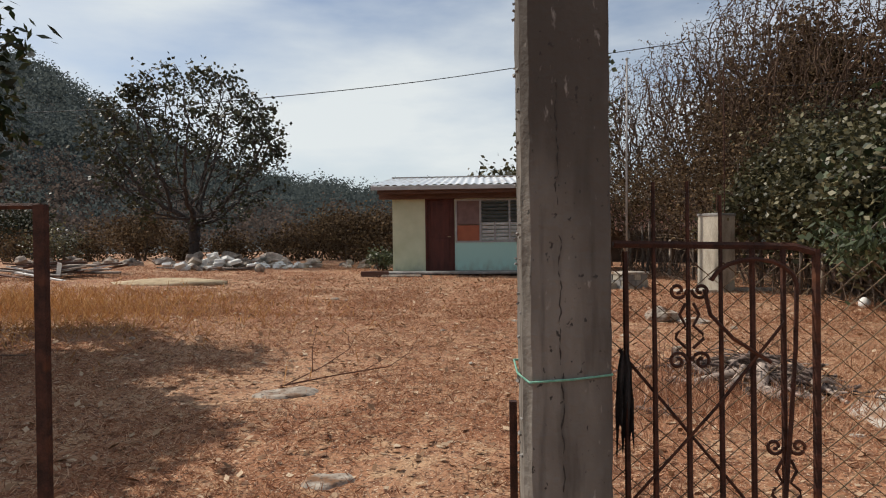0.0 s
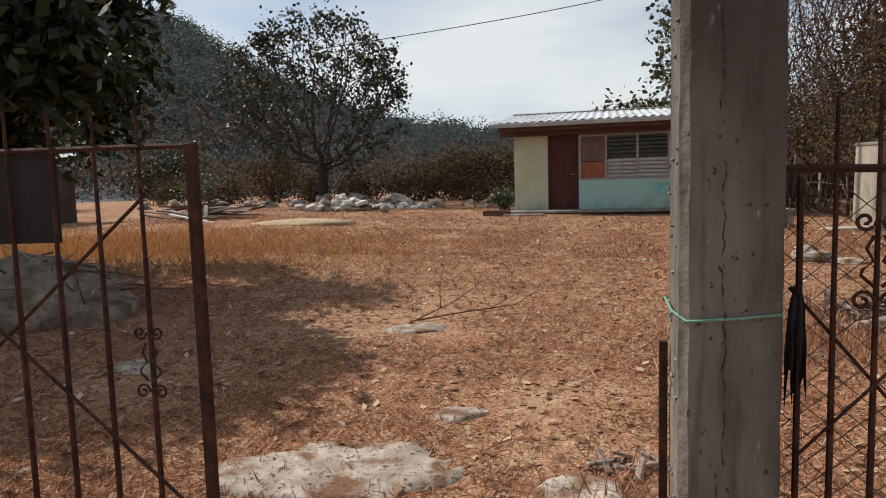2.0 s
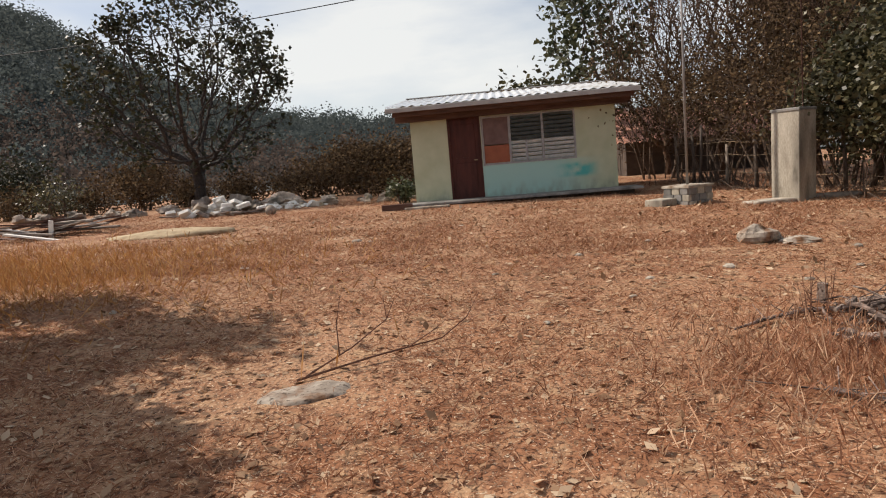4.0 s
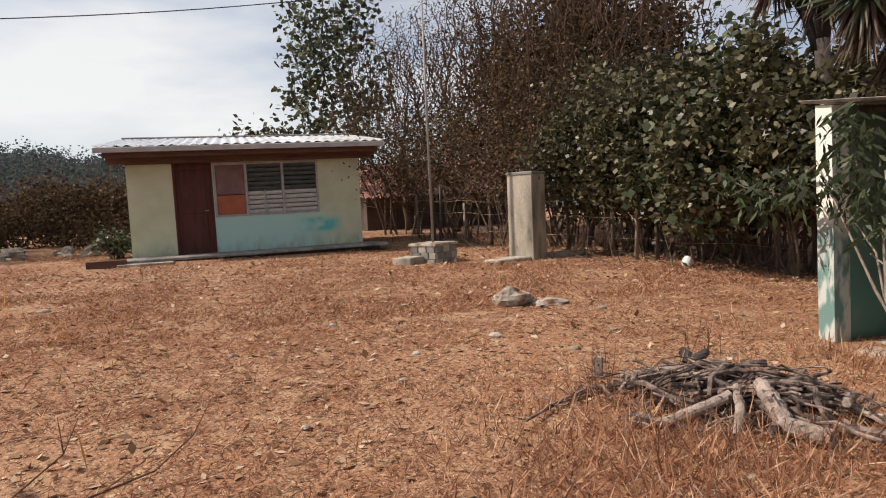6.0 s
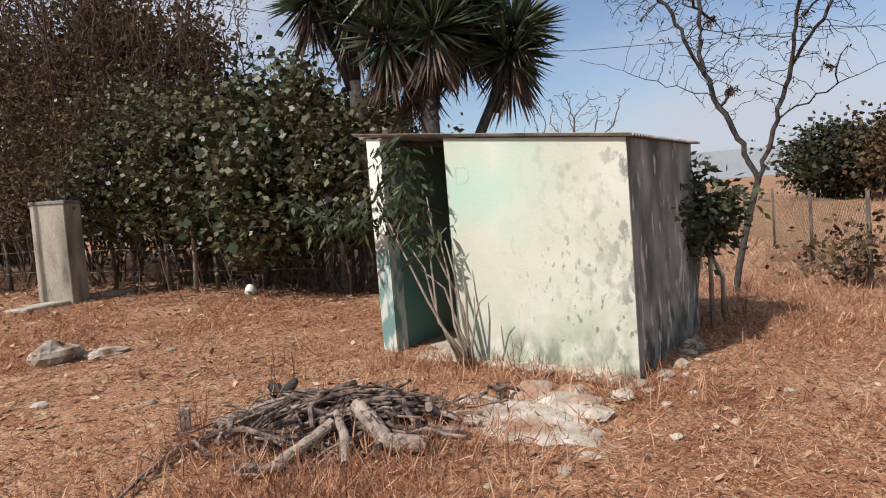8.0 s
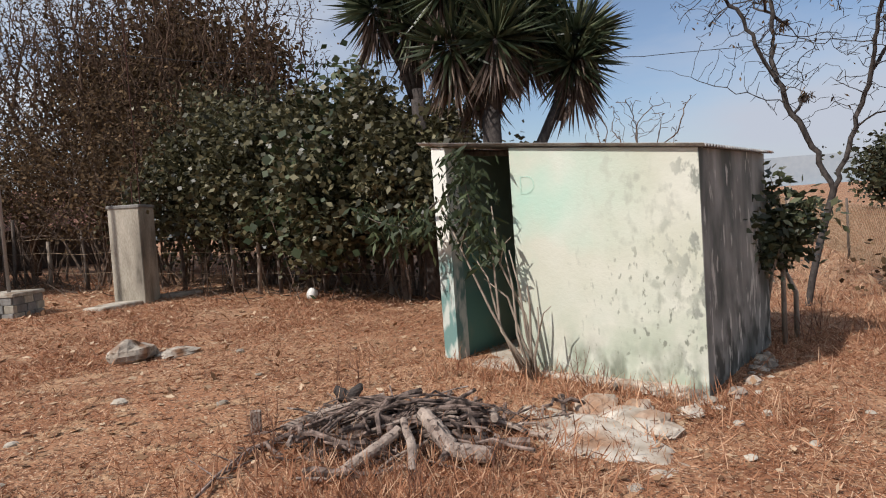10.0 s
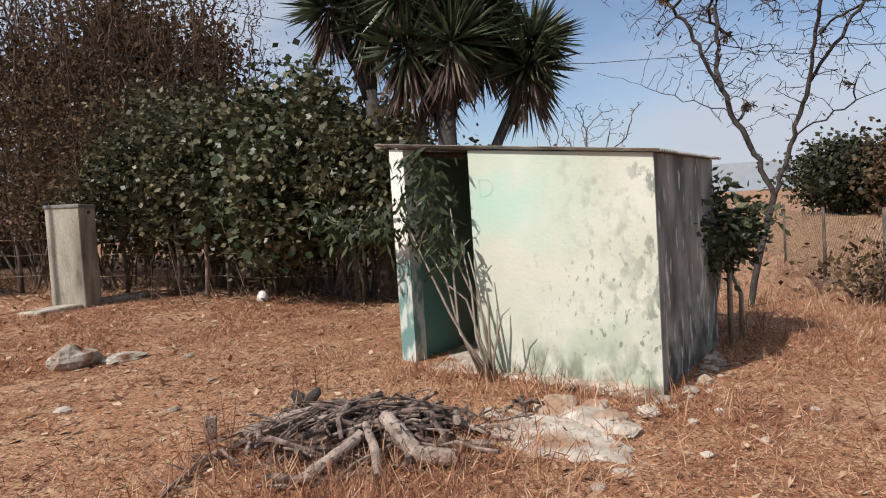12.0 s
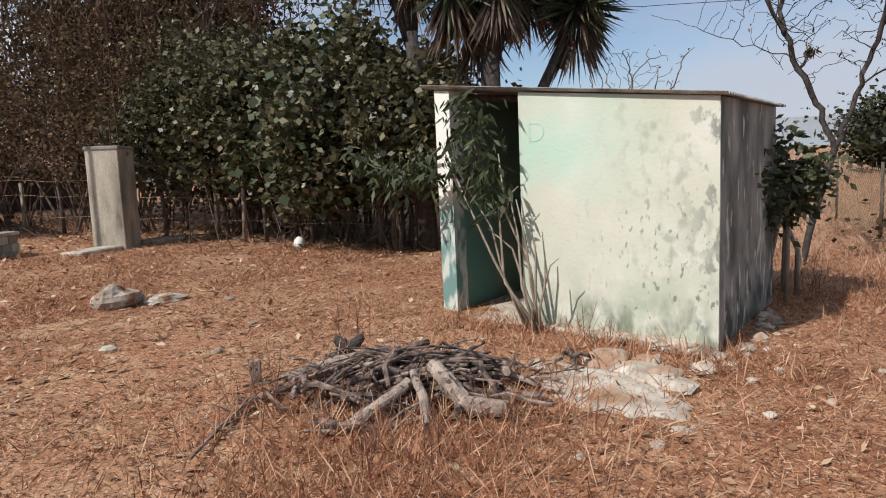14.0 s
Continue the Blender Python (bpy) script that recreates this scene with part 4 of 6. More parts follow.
def shrub(name, label, x, y, height, radius, seed, stems=6, leaf=None, per=8, size=0.11, width=0.4, bark=None, depth=2, spread=0.22, low=0.35, category="shrub", group="", clumps=False):
    """Several thin stems from the ground and a loose crown down to the low part."""
    rng = np.random.default_rng(seed)
    z = gz(x, y) - 0.06
    t = thing(name, label, category, (x, y, z), group)
    tips, inner = [], []
    for k in range(stems):
        b = Build()
        a = rng.uniform(0, 2 * math.pi)
        r = radius * 0.45 * math.sqrt(rng.random())
        p = Vector((x + r * math.cos(a), y + r * math.sin(a), z))
        d = Vector((math.cos(a) * 0.28, math.sin(a) * 0.28, 1))
        grow(b, rng, p, d, height * rng.uniform(0.34, 0.5), rng.uniform(0.018, 0.04), depth, tips, (2, 4), 42, 0.66, 0.2, 0.08, 5, inner)
        part("stem", b, bark or TWIG, t)
    if leaf is not None:
        n = int((42 if clumps else 90) * radius * radius * height * 0.5)
        cloud = rng.normal(size=(n, 3)) * (radius * 0.46, radius * 0.46, height * 0.22) + (x, y, z + height * (0.5 + low * 0.3))
        cloud = cloud[(cloud[:, 2] > z + height * low) & (cloud[:, 2] < z + height * 1.02)]
        c = Build()
        leaves(c, rng, list(map(tuple, cloud)) + tips + inner, per, spread, size, width, 0.15)
        part("crown", c, leaf, t)
    return t


def colonise(rng, stem, goals, step, kill, reach=3.0, rounds=160, drop=0.0, jitter=0.22, limbs=()):
    """Branches that grow from a stem towards scattered goals until the crown is filled."""
    pos = [np.array(p, float) for p in stem]
    up = [-1] + list(range(len(stem) - 1))
    for limb in limbs:
        root = int(np.argmin([np.linalg.norm(p - np.array(limb[0])) for p in pos]))
        for a, c in zip(limb, limb[1:]):
            a, c = np.array(a), np.array(c)
            n = max(2, int(np.linalg.norm(c - a) / step))
            for k in range(1, n + 1):
                pos.append(a + (c - a) * k / n + rng.normal(size=3) * 0.018)
                up.append(root)
                root = len(pos) - 1
    goals = np.array(goals)
    arr = np.array(pos)
    d2 = ((goals[:, None] - arr[None]) ** 2).sum(2)
    near, best = d2.argmin(1), d2.min(1)
    for _ in range(rounds):
        keep = best > kill * kill
        goals, near, best = goals[keep], near[keep], best[keep]
        act = best < reach * reach
        if not act.any():
            break
        ids = near[act]
        v = goals[act] - arr[ids]
        v /= np.linalg.norm(v, axis=1, keepdims=True) + 1e-9
        who, inv = np.unique(ids, return_inverse=True)
        total = np.zeros((len(who), 3))
        np.add.at(total, inv, v)
        total /= np.linalg.norm(total, axis=1, keepdims=True) + 1e-9
        total += rng.normal(size=total.shape) * jitter
        total[:, 2] -= drop
        total /= np.linalg.norm(total, axis=1, keepdims=True) + 1e-9
        fresh = arr[who] + total * step
        k = len(arr)
        arr = np.vstack([arr, fresh])
        up += who.tolist()
        d2 = ((goals[:, None] - fresh[None]) ** 2).sum(2)
        m = d2.min(1)
        better = m < best
        near = np.where(better, d2.argmin(1) + k, near)
        best = np.where(better, m, best)
    return arr, up


def branch_tubes(b, arr, up, tip, power=2.3, most=9.9):
    """Tapered tubes along each run of branch; returns the ends of the twigs."""
    n = len(arr)
    area, kids = [0.0] * n, [[] for _ in range(n)]
    for i in range(n - 1, -1, -1):
        if area[i] == 0.0:
            area[i] = tip ** power
        if up[i] >= 0:
            area[up[i]] += area[i]
            kids[up[i]].append(i)
    rad = [min(a ** (1 / power), most) for a in area]
    todo, ends = [(0, None)], []
    while todo:
        i, root = todo.pop()
        run, r = ([] if root is None else [arr[root]]), ([] if root is None else [rad[i] * 1.05])
        while True:
            run.append(arr[i])
            r.append(rad[i])
            if not kids[i]:
                ends.append(tuple(arr[i]))
                break
            main = max(kids[i], key=lambda k: rad[k])
            todo.extend((k, i) for k in kids[i] if k != main)
            i = main
        if len(run) > 1:
            b.tube(run, r, 8 if r[0] > 0.05 else 5 if r[0] > 0.015 else 3, cap=False)
    return ends


def crown_goals(rng, n, centre, radii, hollow=0.0, low=-1.0):
    """Points in an ellipsoid, thinner towards the middle and cut off underneath."""
    out = []
    while len(out) < n:
        p = rng.uniform(-1, 1, 3)
        r = np.linalg.norm(p)
        lump = 0.16 * noise.noise(tuple(p * 2.2 + centre[0]))
        if r < 0.9 + lump and r > hollow * rng.random() ** 0.4 and p[2] > low:
            out.append(np.array(centre) + p * radii)
    return out


def grown_tree(name, label, x, y, seed, stem, goals, step, kill, tip, bark, leaf=None, per=6, spread=0.14, size=0.12, width=0.32, droop=0.1, group="", drop=0.0, power=2.3, most=9.9, pick=1.0, jitter=0.22, reach=3.0, bare_below=0.0, limbs=()):
    rng = np.random.default_rng(seed)
    z = gz(x, y) - 0.06
    t = thing(name, label, "tree", (x, y, z), group)
    b = Build()
    arr, up = colonise(rng, [(x + a, y + c, z + h) for a, c, h in stem], goals(rng, x, y, z), step, kill, reach, drop=drop, jitter=jitter, limbs=[[(x + a, y + c, z + h) for a, c, h in limb] for limb in limbs])
    ends = branch_tubes(b, arr, up, tip, power, most)
    part("trunk", b, bark, t, smooth=True)
    if leaf is not None:
        ends = [e for e in ends if rng.random() < pick * (1.0 if e[2] > z + bare_below else 0.4)]
        c = Build()
        leaves(c, rng, ends, per, spread, size, width, droop)
        part("crown", c, leaf, t)
    return t


def vase_goals(rng, n, cx, cy, z0, height, r0, r1, power=0.8):
    out = []
    for _ in range(n):
        w = rng.random() ** 0.75
        a, r = rng.uniform(0, 2 * math.pi), (r0 + (r1 - r0) * w ** power) * math.sqrt(rng.uniform(0.08, 1))
        out.append((cx + r * math.cos(a), cy + r * math.sin(a), z0 + height * w - 0.15 * r))
    return out


def aside(side, deep, up_):
    """A place in the bare tree, from its fork: sideways, away and up."""
    return (0.25 + 0.55 * side + 0.83 * deep, -0.31 - 0.83 * side + 0.55 * deep, 1.55 + up_)


BARE_LIMBS = [[aside(0, 0, 0), aside(-0.25, 0.1, 0.7), aside(-0.6, 0.2, 1.5), aside(-1.0, 0.3, 2.45), aside(-1.8, 0.4, 3.3)],
              [aside(0, 0, 0), aside(0.2, -0.1, 0.65), aside(0.42, -0.2, 1.45), aside(1.0, -0.3, 2.3), aside(1.9, -0.2, 3.1)],
              [aside(0.25, -0.1, 0.8), aside(0.95, -0.3, 1.15), aside(1.6, -0.4, 1.4), aside(2.3, -0.4, 1.9)],
              [aside(-0.45, 0.15, 1.15), aside(-1.3, 0.4, 1.5), aside(-2.2, 0.5, 1.9)],
              [aside(-0.6, 0.2, 1.5), aside(-0.4, 0.7, 2.4), aside(-0.2, 1.1, 3.5)],
              [aside(0.42, -0.2, 1.45), aside(0.35, -0.6, 2.4), aside(0.1, -0.9, 3.6)]]


def build_trees():
    # the tree with a low fork at the back of the yard
    grown_tree("tree", "broad dark tree with a low fork behind the rubble", -11.0, 24.5, 11, [(0, 0, 0), (0.02, 0, 0.3), (0.0, 0.02, 0.6), (0.05, 0, 0.9)],
               lambda rng, x, y, z: crown_goals(rng, 1900, (x, y, z + 4.15), (4.2, 4.2, 3.6), 0.7, -0.78), 0.22, 0.30, 0.010, DARK_TWIG, LEAF_DARK, 26, 0.17, 0.16, 0.36, power=2.1, most=0.3, pick=0.62, bare_below=3.6)
    # the mango tree that shades the yard inside the gate
    tree("mango_tree", "large dark mango tree shading the ground inside the gate", -8.35, 7.3, 6.6, 0.2, 2.2, 23, depth=4, angle=38, leaf=LEAF_MANGO, per=30, spread=0.22, size=0.2,
         limbs=6, open_angle=0.8, shrink=0.74, lift=0.0, limb=0.95, width=0.2, droop=0.5, inner_leaves=True, group="mango trees")
    tree("mango_tree", "dark mango tree standing farther along the fence", -11.1, 5.8, 7.0, 0.24, 2.0, 24, depth=4, angle=38, leaf=LEAF_MANGO, per=18, spread=0.26, size=0.22,
         limbs=6, open_angle=0.85, shrink=0.74, lift=0.02, limb=1.15, width=0.2, droop=0.5, inner_leaves=True, group="mango trees")
    # Unseen mango tree, added to fill out the shadow on the yard.
    tree("mango_tree", "dark mango tree added out of view to fill out the yard's shade", -8.1, 5.2, 6.0, 0.18, 2.3, 26, depth=4, angle=38, leaf=LEAF_MANGO, per=30, spread=0.22, size=0.2,
         limbs=5, open_angle=0.8, shrink=0.74, lift=0.02, limb=0.9, width=0.2, droop=0.5, inner_leaves=True, group="mango trees")
    # Added mango tree with dense leaves, placed for the shadow inside the gate.
    tree("mango_tree", "dark mango tree added to cast shade on the yard", -6.75, 5.9, 5.6, 0.18, 2.2, 25, depth=4, angle=38, leaf=LEAF_MANGO, per=46, spread=0.22, size=0.2,
         limbs=5, open_angle=0.8, shrink=0.74, lift=0.02, limb=0.8, width=0.2, droop=0.5, inner_leaves=True, group="mango trees")
    # tall leafy tree beside the house and a rounder one behind it
    grown_tree("tree", "tall airy leafy tree rising beside the house", 3.5, 27.5, 31, [(0, 0, 0), (0.02, 0, 0.8), (0.0, 0.04, 1.6), (0.03, 0, 2.3)],
               lambda rng, x, y, z: crown_goals(rng, 900, (x, y, z + 6.0), (2.1, 2.1, 4.4), 0.3, -0.95), 0.28, 0.34, 0.008, BARK, LEAF_AIRY, 17, 0.26, 0.22, 0.4, power=2.2, most=0.16)
    tree("tree", "round-topped tree seen above the house roof", 1.9, 31.0, 4.6, 0.15, 1.3, 33, depth=3, angle=40, leaf=LEAF_GREEN, per=30, spread=0.4, size=0.26, limbs=5, open_angle=0.8, limb=1.0,
         inner_leaves=True)
    # brown leafless trees above the hedge
    for i, (x, y, h, s) in enumerate([(6.3, 22.5, 7.2, 41), (6.9, 19.6, 7.4, 42), (8.0, 17.4, 7.6, 43), (8.6, 21.5, 8.6, 44), (10.6, 18.6, 8.6, 45), (5.2, 24.5, 6.8, 46)]):
        grown_tree("bare_tree", "leafless brown tree with dense fine twigs in the hedge", x, y, s, [(0, 0, 0), (0.05, 0, 0.4), (0, 0.05, 0.8)],
                   lambda rng, gx, gy, g, h=h: crown_goals(rng, 2600, (gx, gy, g + h * 0.64), (2.5, 2.5, h * 0.48), 0.2, -0.95), 0.15, 0.18, 0.0075, TWIG_BROWN, LEAF_BROWN, 4, 0.15, 0.08,
                   group="bare trees in the hedge", power=2.5, most=0.10, pick=0.9, jitter=0.34, reach=1.3)
    tree("tree", "dark bushy tree standing behind the hedge", 11.0, 22.2, 8.0, 0.22, 2.6, 47, depth=3, angle=40, leaf=LEAF_BROWN, per=46, spread=0.42, size=0.22, limbs=6, open_angle=0.8, limb=1.9,
         inner_leaves=True)
    # the bare tree beside the shed
    grown_tree("bare_tree", "slim leafless tree with forked trunk beside the shed", 9.0, 5.0, 58, [(0, 0, 0), (0.05, -0.06, 0.4), (0.11, -0.14, 0.8), (0.18, -0.23, 1.2), (0.25, -0.31, 1.55)],
               lambda rng, x, y, z: vase_goals(rng, 1700, x + 0.2, y - 0.35, z + 2.5, 3.6, 0.5, 3.0), 0.12, 0.12, 0.0042, DARK_TWIG, LEAF_BROWN, 2, 0.04, 0.075, 0.16, 0.9, power=3.1, most=0.058, pick=0.2, jitter=0.12, reach=0.85, limbs=BARE_LIMBS)
    grown_tree("bare_tree", "small leafless sapling behind the shed", 12.6, 8.6, 59, [(0, 0, 0), (0.02, 0, 0.5), (0, 0.03, 1.0)],
               lambda rng, x, y, z: vase_goals(rng, 260, x, y, z + 1.3, 2.4, 0.3, 1.3), 0.12, 0.14, 0.006, TWIG, LEAF_BROWN, 1, 0.04, 0.07, group="", power=2.2, most=0.05, pick=0.4)
    # trees in the open field
    for i, (x, y, h, s) in enumerate([(40, 5.0, 3.9, 61), (36, 1.2, 4.4, 63)]):
        shrub("field_tree", "dark rounded tree standing in the dry field", x, y, h, 2.3, s, stems=5, leaf=LEAF_DARK if i == 0 else LEAF_BROWN, per=9, size=0.26, spread=0.35, low=0.12, category="tree", group="trees in the field")


HEDGE = [(4.6, 22.6, 4.4, 1.3), (5.6, 20.3, 4.2, 1.3), (6.3, 18.3, 4.6, 1.35), (6.9, 16.4, 4.2, 1.3), (7.3, 14.6, 3.9, 1.3), (7.6, 13.0, 3.6, 1.25), (7.75, 11.6, 3.45, 1.15), (7.3, 10.4, 3.3, 0.8),
         (8.2, 20.0, 5.0, 1.5), (9.2, 17.2, 5.0, 1.6), (9.5, 14.6, 3.9, 1.5), (9.2, 12.9, 3.7, 1.2)]


def build_hedge():
    for i, (x, y, h, r) in enumerate(HEDGE):
        brown = i in (0, 1, 2, 3, 8)
        shrub("hedge_shrub", "brown half-dry hedge shrub with tangled stems" if brown else "tall dusty green hedge shrub with bare stems at its foot", x, y, h * 0.92, r, 70 + i,
              stems=13 if i < 8 else 9, leaf=LEAF_BROWN if brown else LEAF_GREEN, per=6 if brown else 34, size=0.075 if brown else 0.115, width=0.36, bark=TWIG, depth=3, low=0.30 if i < 8 else 0.1, spread=0.24 if brown else 0.17, clumps=not brown,
              group="shrubs of the hedge")
    shrub("hedge_shrub", "bright green shrub growing out of the hedge top", 8.0, 12.2, 4.2, 0.7, 96, stems=6, leaf=LEAF_FRESH_DARK, per=9, size=0.16, width=0.45, low=0.55, group="shrubs of the hedge")
    rng = np.random.default_rng(17)
    for i in range(15):
        w = i / 14
        x, y = 4.4 + 3.4 * w + rng.normal() * 0.1, 20.6 - 11.0 * w + rng.normal() * 0.2
        h = rng.uniform(1.0, 1.5)
        z = gz(x, y)
        l = rng.normal(size=2) * 0.05
        solo("fence_stake", Build().tube([(x, y, z - 0.1), (x + l[0] * 0.5 + 0.02, y + l[1] * 0.5, z + h * 0.5), (x + l[0], y + l[1], z + h)], [0.045, 0.04, 0.034], 6), BARK_PALE if i % 3 == 0 else BARK,
             "rough branch stake of the fence along the hedge", "fence stake", group="stakes along the hedge", smooth=True)
    for k, z in enumerate((0.35, 0.75, 1.05)):
        pts = [(4.4 + 3.4 * w, 20.6 - 11.0 * w, gz(4.4 + 3.4 * w, 20.6 - 11.0 * w) + z + 0.02 * math.sin(w * 40)) for w in np.linspace(0, 1, 29)]
        solo("fence_wire", Build().tube(pts, 0.004, 4), WIRE, "rusty strand of wire along the hedge stakes", "wire", group="fence wires", smooth=True)
    # leaf litter and dead sticks at the foot of the hedge
    sticks = Build()
    for i in range(330):
        w = rng.random()
        x, y = 4.6 + 3.5 * w + rng.normal() * 0.45, 20.2 - 11.4 * w + rng.normal() * 0.5
        z = gz(x, y)
        a = rng.uniform(0, math.pi * 2)
        L = rng.uniform(0.25, 0.9)
        e = rng.uniform(0.0, 0.5) if i % 3 else rng.uniform(0.8, 2.2)
        p = Vector((x, y, z + 0.01))
        q = p + Vector((math.cos(a) * L * 0.6, math.sin(a) * L * 0.6, e * L))
        sticks.tube([p, (p + q) / 2 + Vector(rng.normal(size=3)) * 0.04, q], [0.009, 0.007, 0.004], 4, cap=False)
    solo("hedge_undergrowth", sticks, TWIG, "dead sticks and dry stems at the foot of the hedge", "undergrowth", kind="stuff")
    # tiled roof glimpsed through the stems
    t = thing("tiled_outbuilding", "low outbuilding with red clay tile roof behind the hedge", "outbuilding", (6.5, 27, 0.7))
    part("wall", Build().box(4.2, 10.5, 26.2, 29.5, 0.4, 2.1), ADOBE, t)
    me = None
    for r in range(9):
        for c in range(26):
            x, w = 3.9 + c * 0.26, r / 8
            m = Matrix.Translation((x, 25.7 + 2.6 * w, 1.95 + 1.2 * w)) @ Matrix.Rotation(radians(25), 4, "X")
            if me is None:
                tb = Build()
                arc = [(0.12 * math.cos(radians(a)), 0.06 * math.sin(radians(a))) for a in range(0, 181, 36)]
                tb.v = [(px, -0.2, pz) for px, pz in arc] + [(px * 0.85, 0.22, pz * 0.85) for px, pz in arc]
                tb.f = [(i, i + 1, i + 7, i + 6) for i in range(5)]
                me = tb.mesh("roof_tile", TILE)
            o = new("roof_tile", me)
            o.parent = t
            o.matrix_parent_inverse = Matrix.Translation(-Vector(t.location))
            o.matrix_basis = m
    part("roof_deck", Build().add([(3.8, 25.6, 1.89), (10.6, 25.6, 1.89), (10.6, 28.6, 3.22), (3.8, 28.6, 3.22)], [(0, 1, 2, 3)]), ADOBE, t)


def yucca_head(b, dry, rng, c, radius, n):
    """A rosette of stiff sword leaves with a skirt of dead ones."""
    c = np.array(c)
    d = rand_dirs(rng, n)
    d[:, 2] = d[:, 2] * 0.9 + 0.18
    d /= np.linalg.norm(d, axis=1, keepdims=True)
    s = np.cross(d, rand_dirs(rng, n))
    s /= np.linalg.norm(s, axis=1, keepdims=True)
    L = radius * rng.uniform(0.75, 1.1, size=(n, 1))
    b.quads(np.repeat(c[None], n, 0) + d * 0.05, d * L, s * 0.027)
    k = n // 2
    a = rng.uniform(0, 2 * math.pi, k)
    d = np.stack([np.cos(a) * 0.45, np.sin(a) * 0.45, -np.ones(k) * rng.uniform(0.6, 1.4, k)], 1)
    d /= np.linalg.norm(d, axis=1, keepdims=True)
    s = np.cross(d, rand_dirs(rng, k))
    s /= np.linalg.norm(s, axis=1, keepdims=True)
    off = np.stack([np.cos(a) * 0.08, np.sin(a) * 0.08, -rng.uniform(0, 0.45, k)], 1)
    dry.quads(c + off, d * radius * rng.uniform(0.6, 1.0, size=(k, 1)), s * 0.022)


def build_yuccas():
    rng = np.random.default_rng(77)
    for lab, base, trunks in (
            ("giant yucca with stout trunk and several heads behind the shed", (7.0, 8.45), [((0.05, 0.0), 3.0, 0.15, [(0.0, 0.1, 4.6), (0.5, -0.4, 4.25), (-0.1, -0.25, 3.75), (-0.35, 0.4, 4.5), (0.25, 0.3, 3.5), (0.45, -0.35, 3.85), (-0.3, 0.35, 3.75), (0.15, -0.1, 4.15)]),
                                                                                            ((0.6, -0.75), 2.9, 0.085, [(0.78, -0.9, 3.45), (0.85, -0.95, 3.8)])]),
            ("giant yucca with dead leaf skirt beside the hedge", (7.45, 9.95), [((-0.05, 0.1), 3.4, 0.13, [(-0.35, 0.55, 4.7), (-0.15, 0.3, 5.0), (0.2, 0.0, 5.1), (0.0, 0.1, 4.4)])])):
        x, y = base
        z = gz(x, y) - 0.1
        t = thing("yucca", lab, "yucca", (x, y, z), "giant yuccas")
        g, d = Build(), Build()
        for off, h, r, heads in trunks:
            top = Vector((x + off[0], y + off[1], z + h))
            part("trunk", Build().tube([(x, y, z), (x + off[0] * 0.25, y + off[1] * 0.25, z + h * 0.5), top], [r * 1.35, r, r * 0.8], 8), DARK_TWIG, t, smooth=True)
            for hx, hy, hz in heads:
                p = Vector((x + hx, y + hy, z + hz))
                part("limb", Build().tube([top - Vector((0, 0, 0.25)), (top + p) / 2 + Vector((0, 0, 0.03)), p], [r * 0.7, r * 0.55, 0.05], 6), DARK_TWIG, t, smooth=True)
                yucca_head(g, d, rng, p, 0.74, 260)
        part("leaf_rosette", g, YUCCA, t)
        part("dead_leaf_skirt", d, YUCCA_DRY, t, "hanging brown dead leaves")


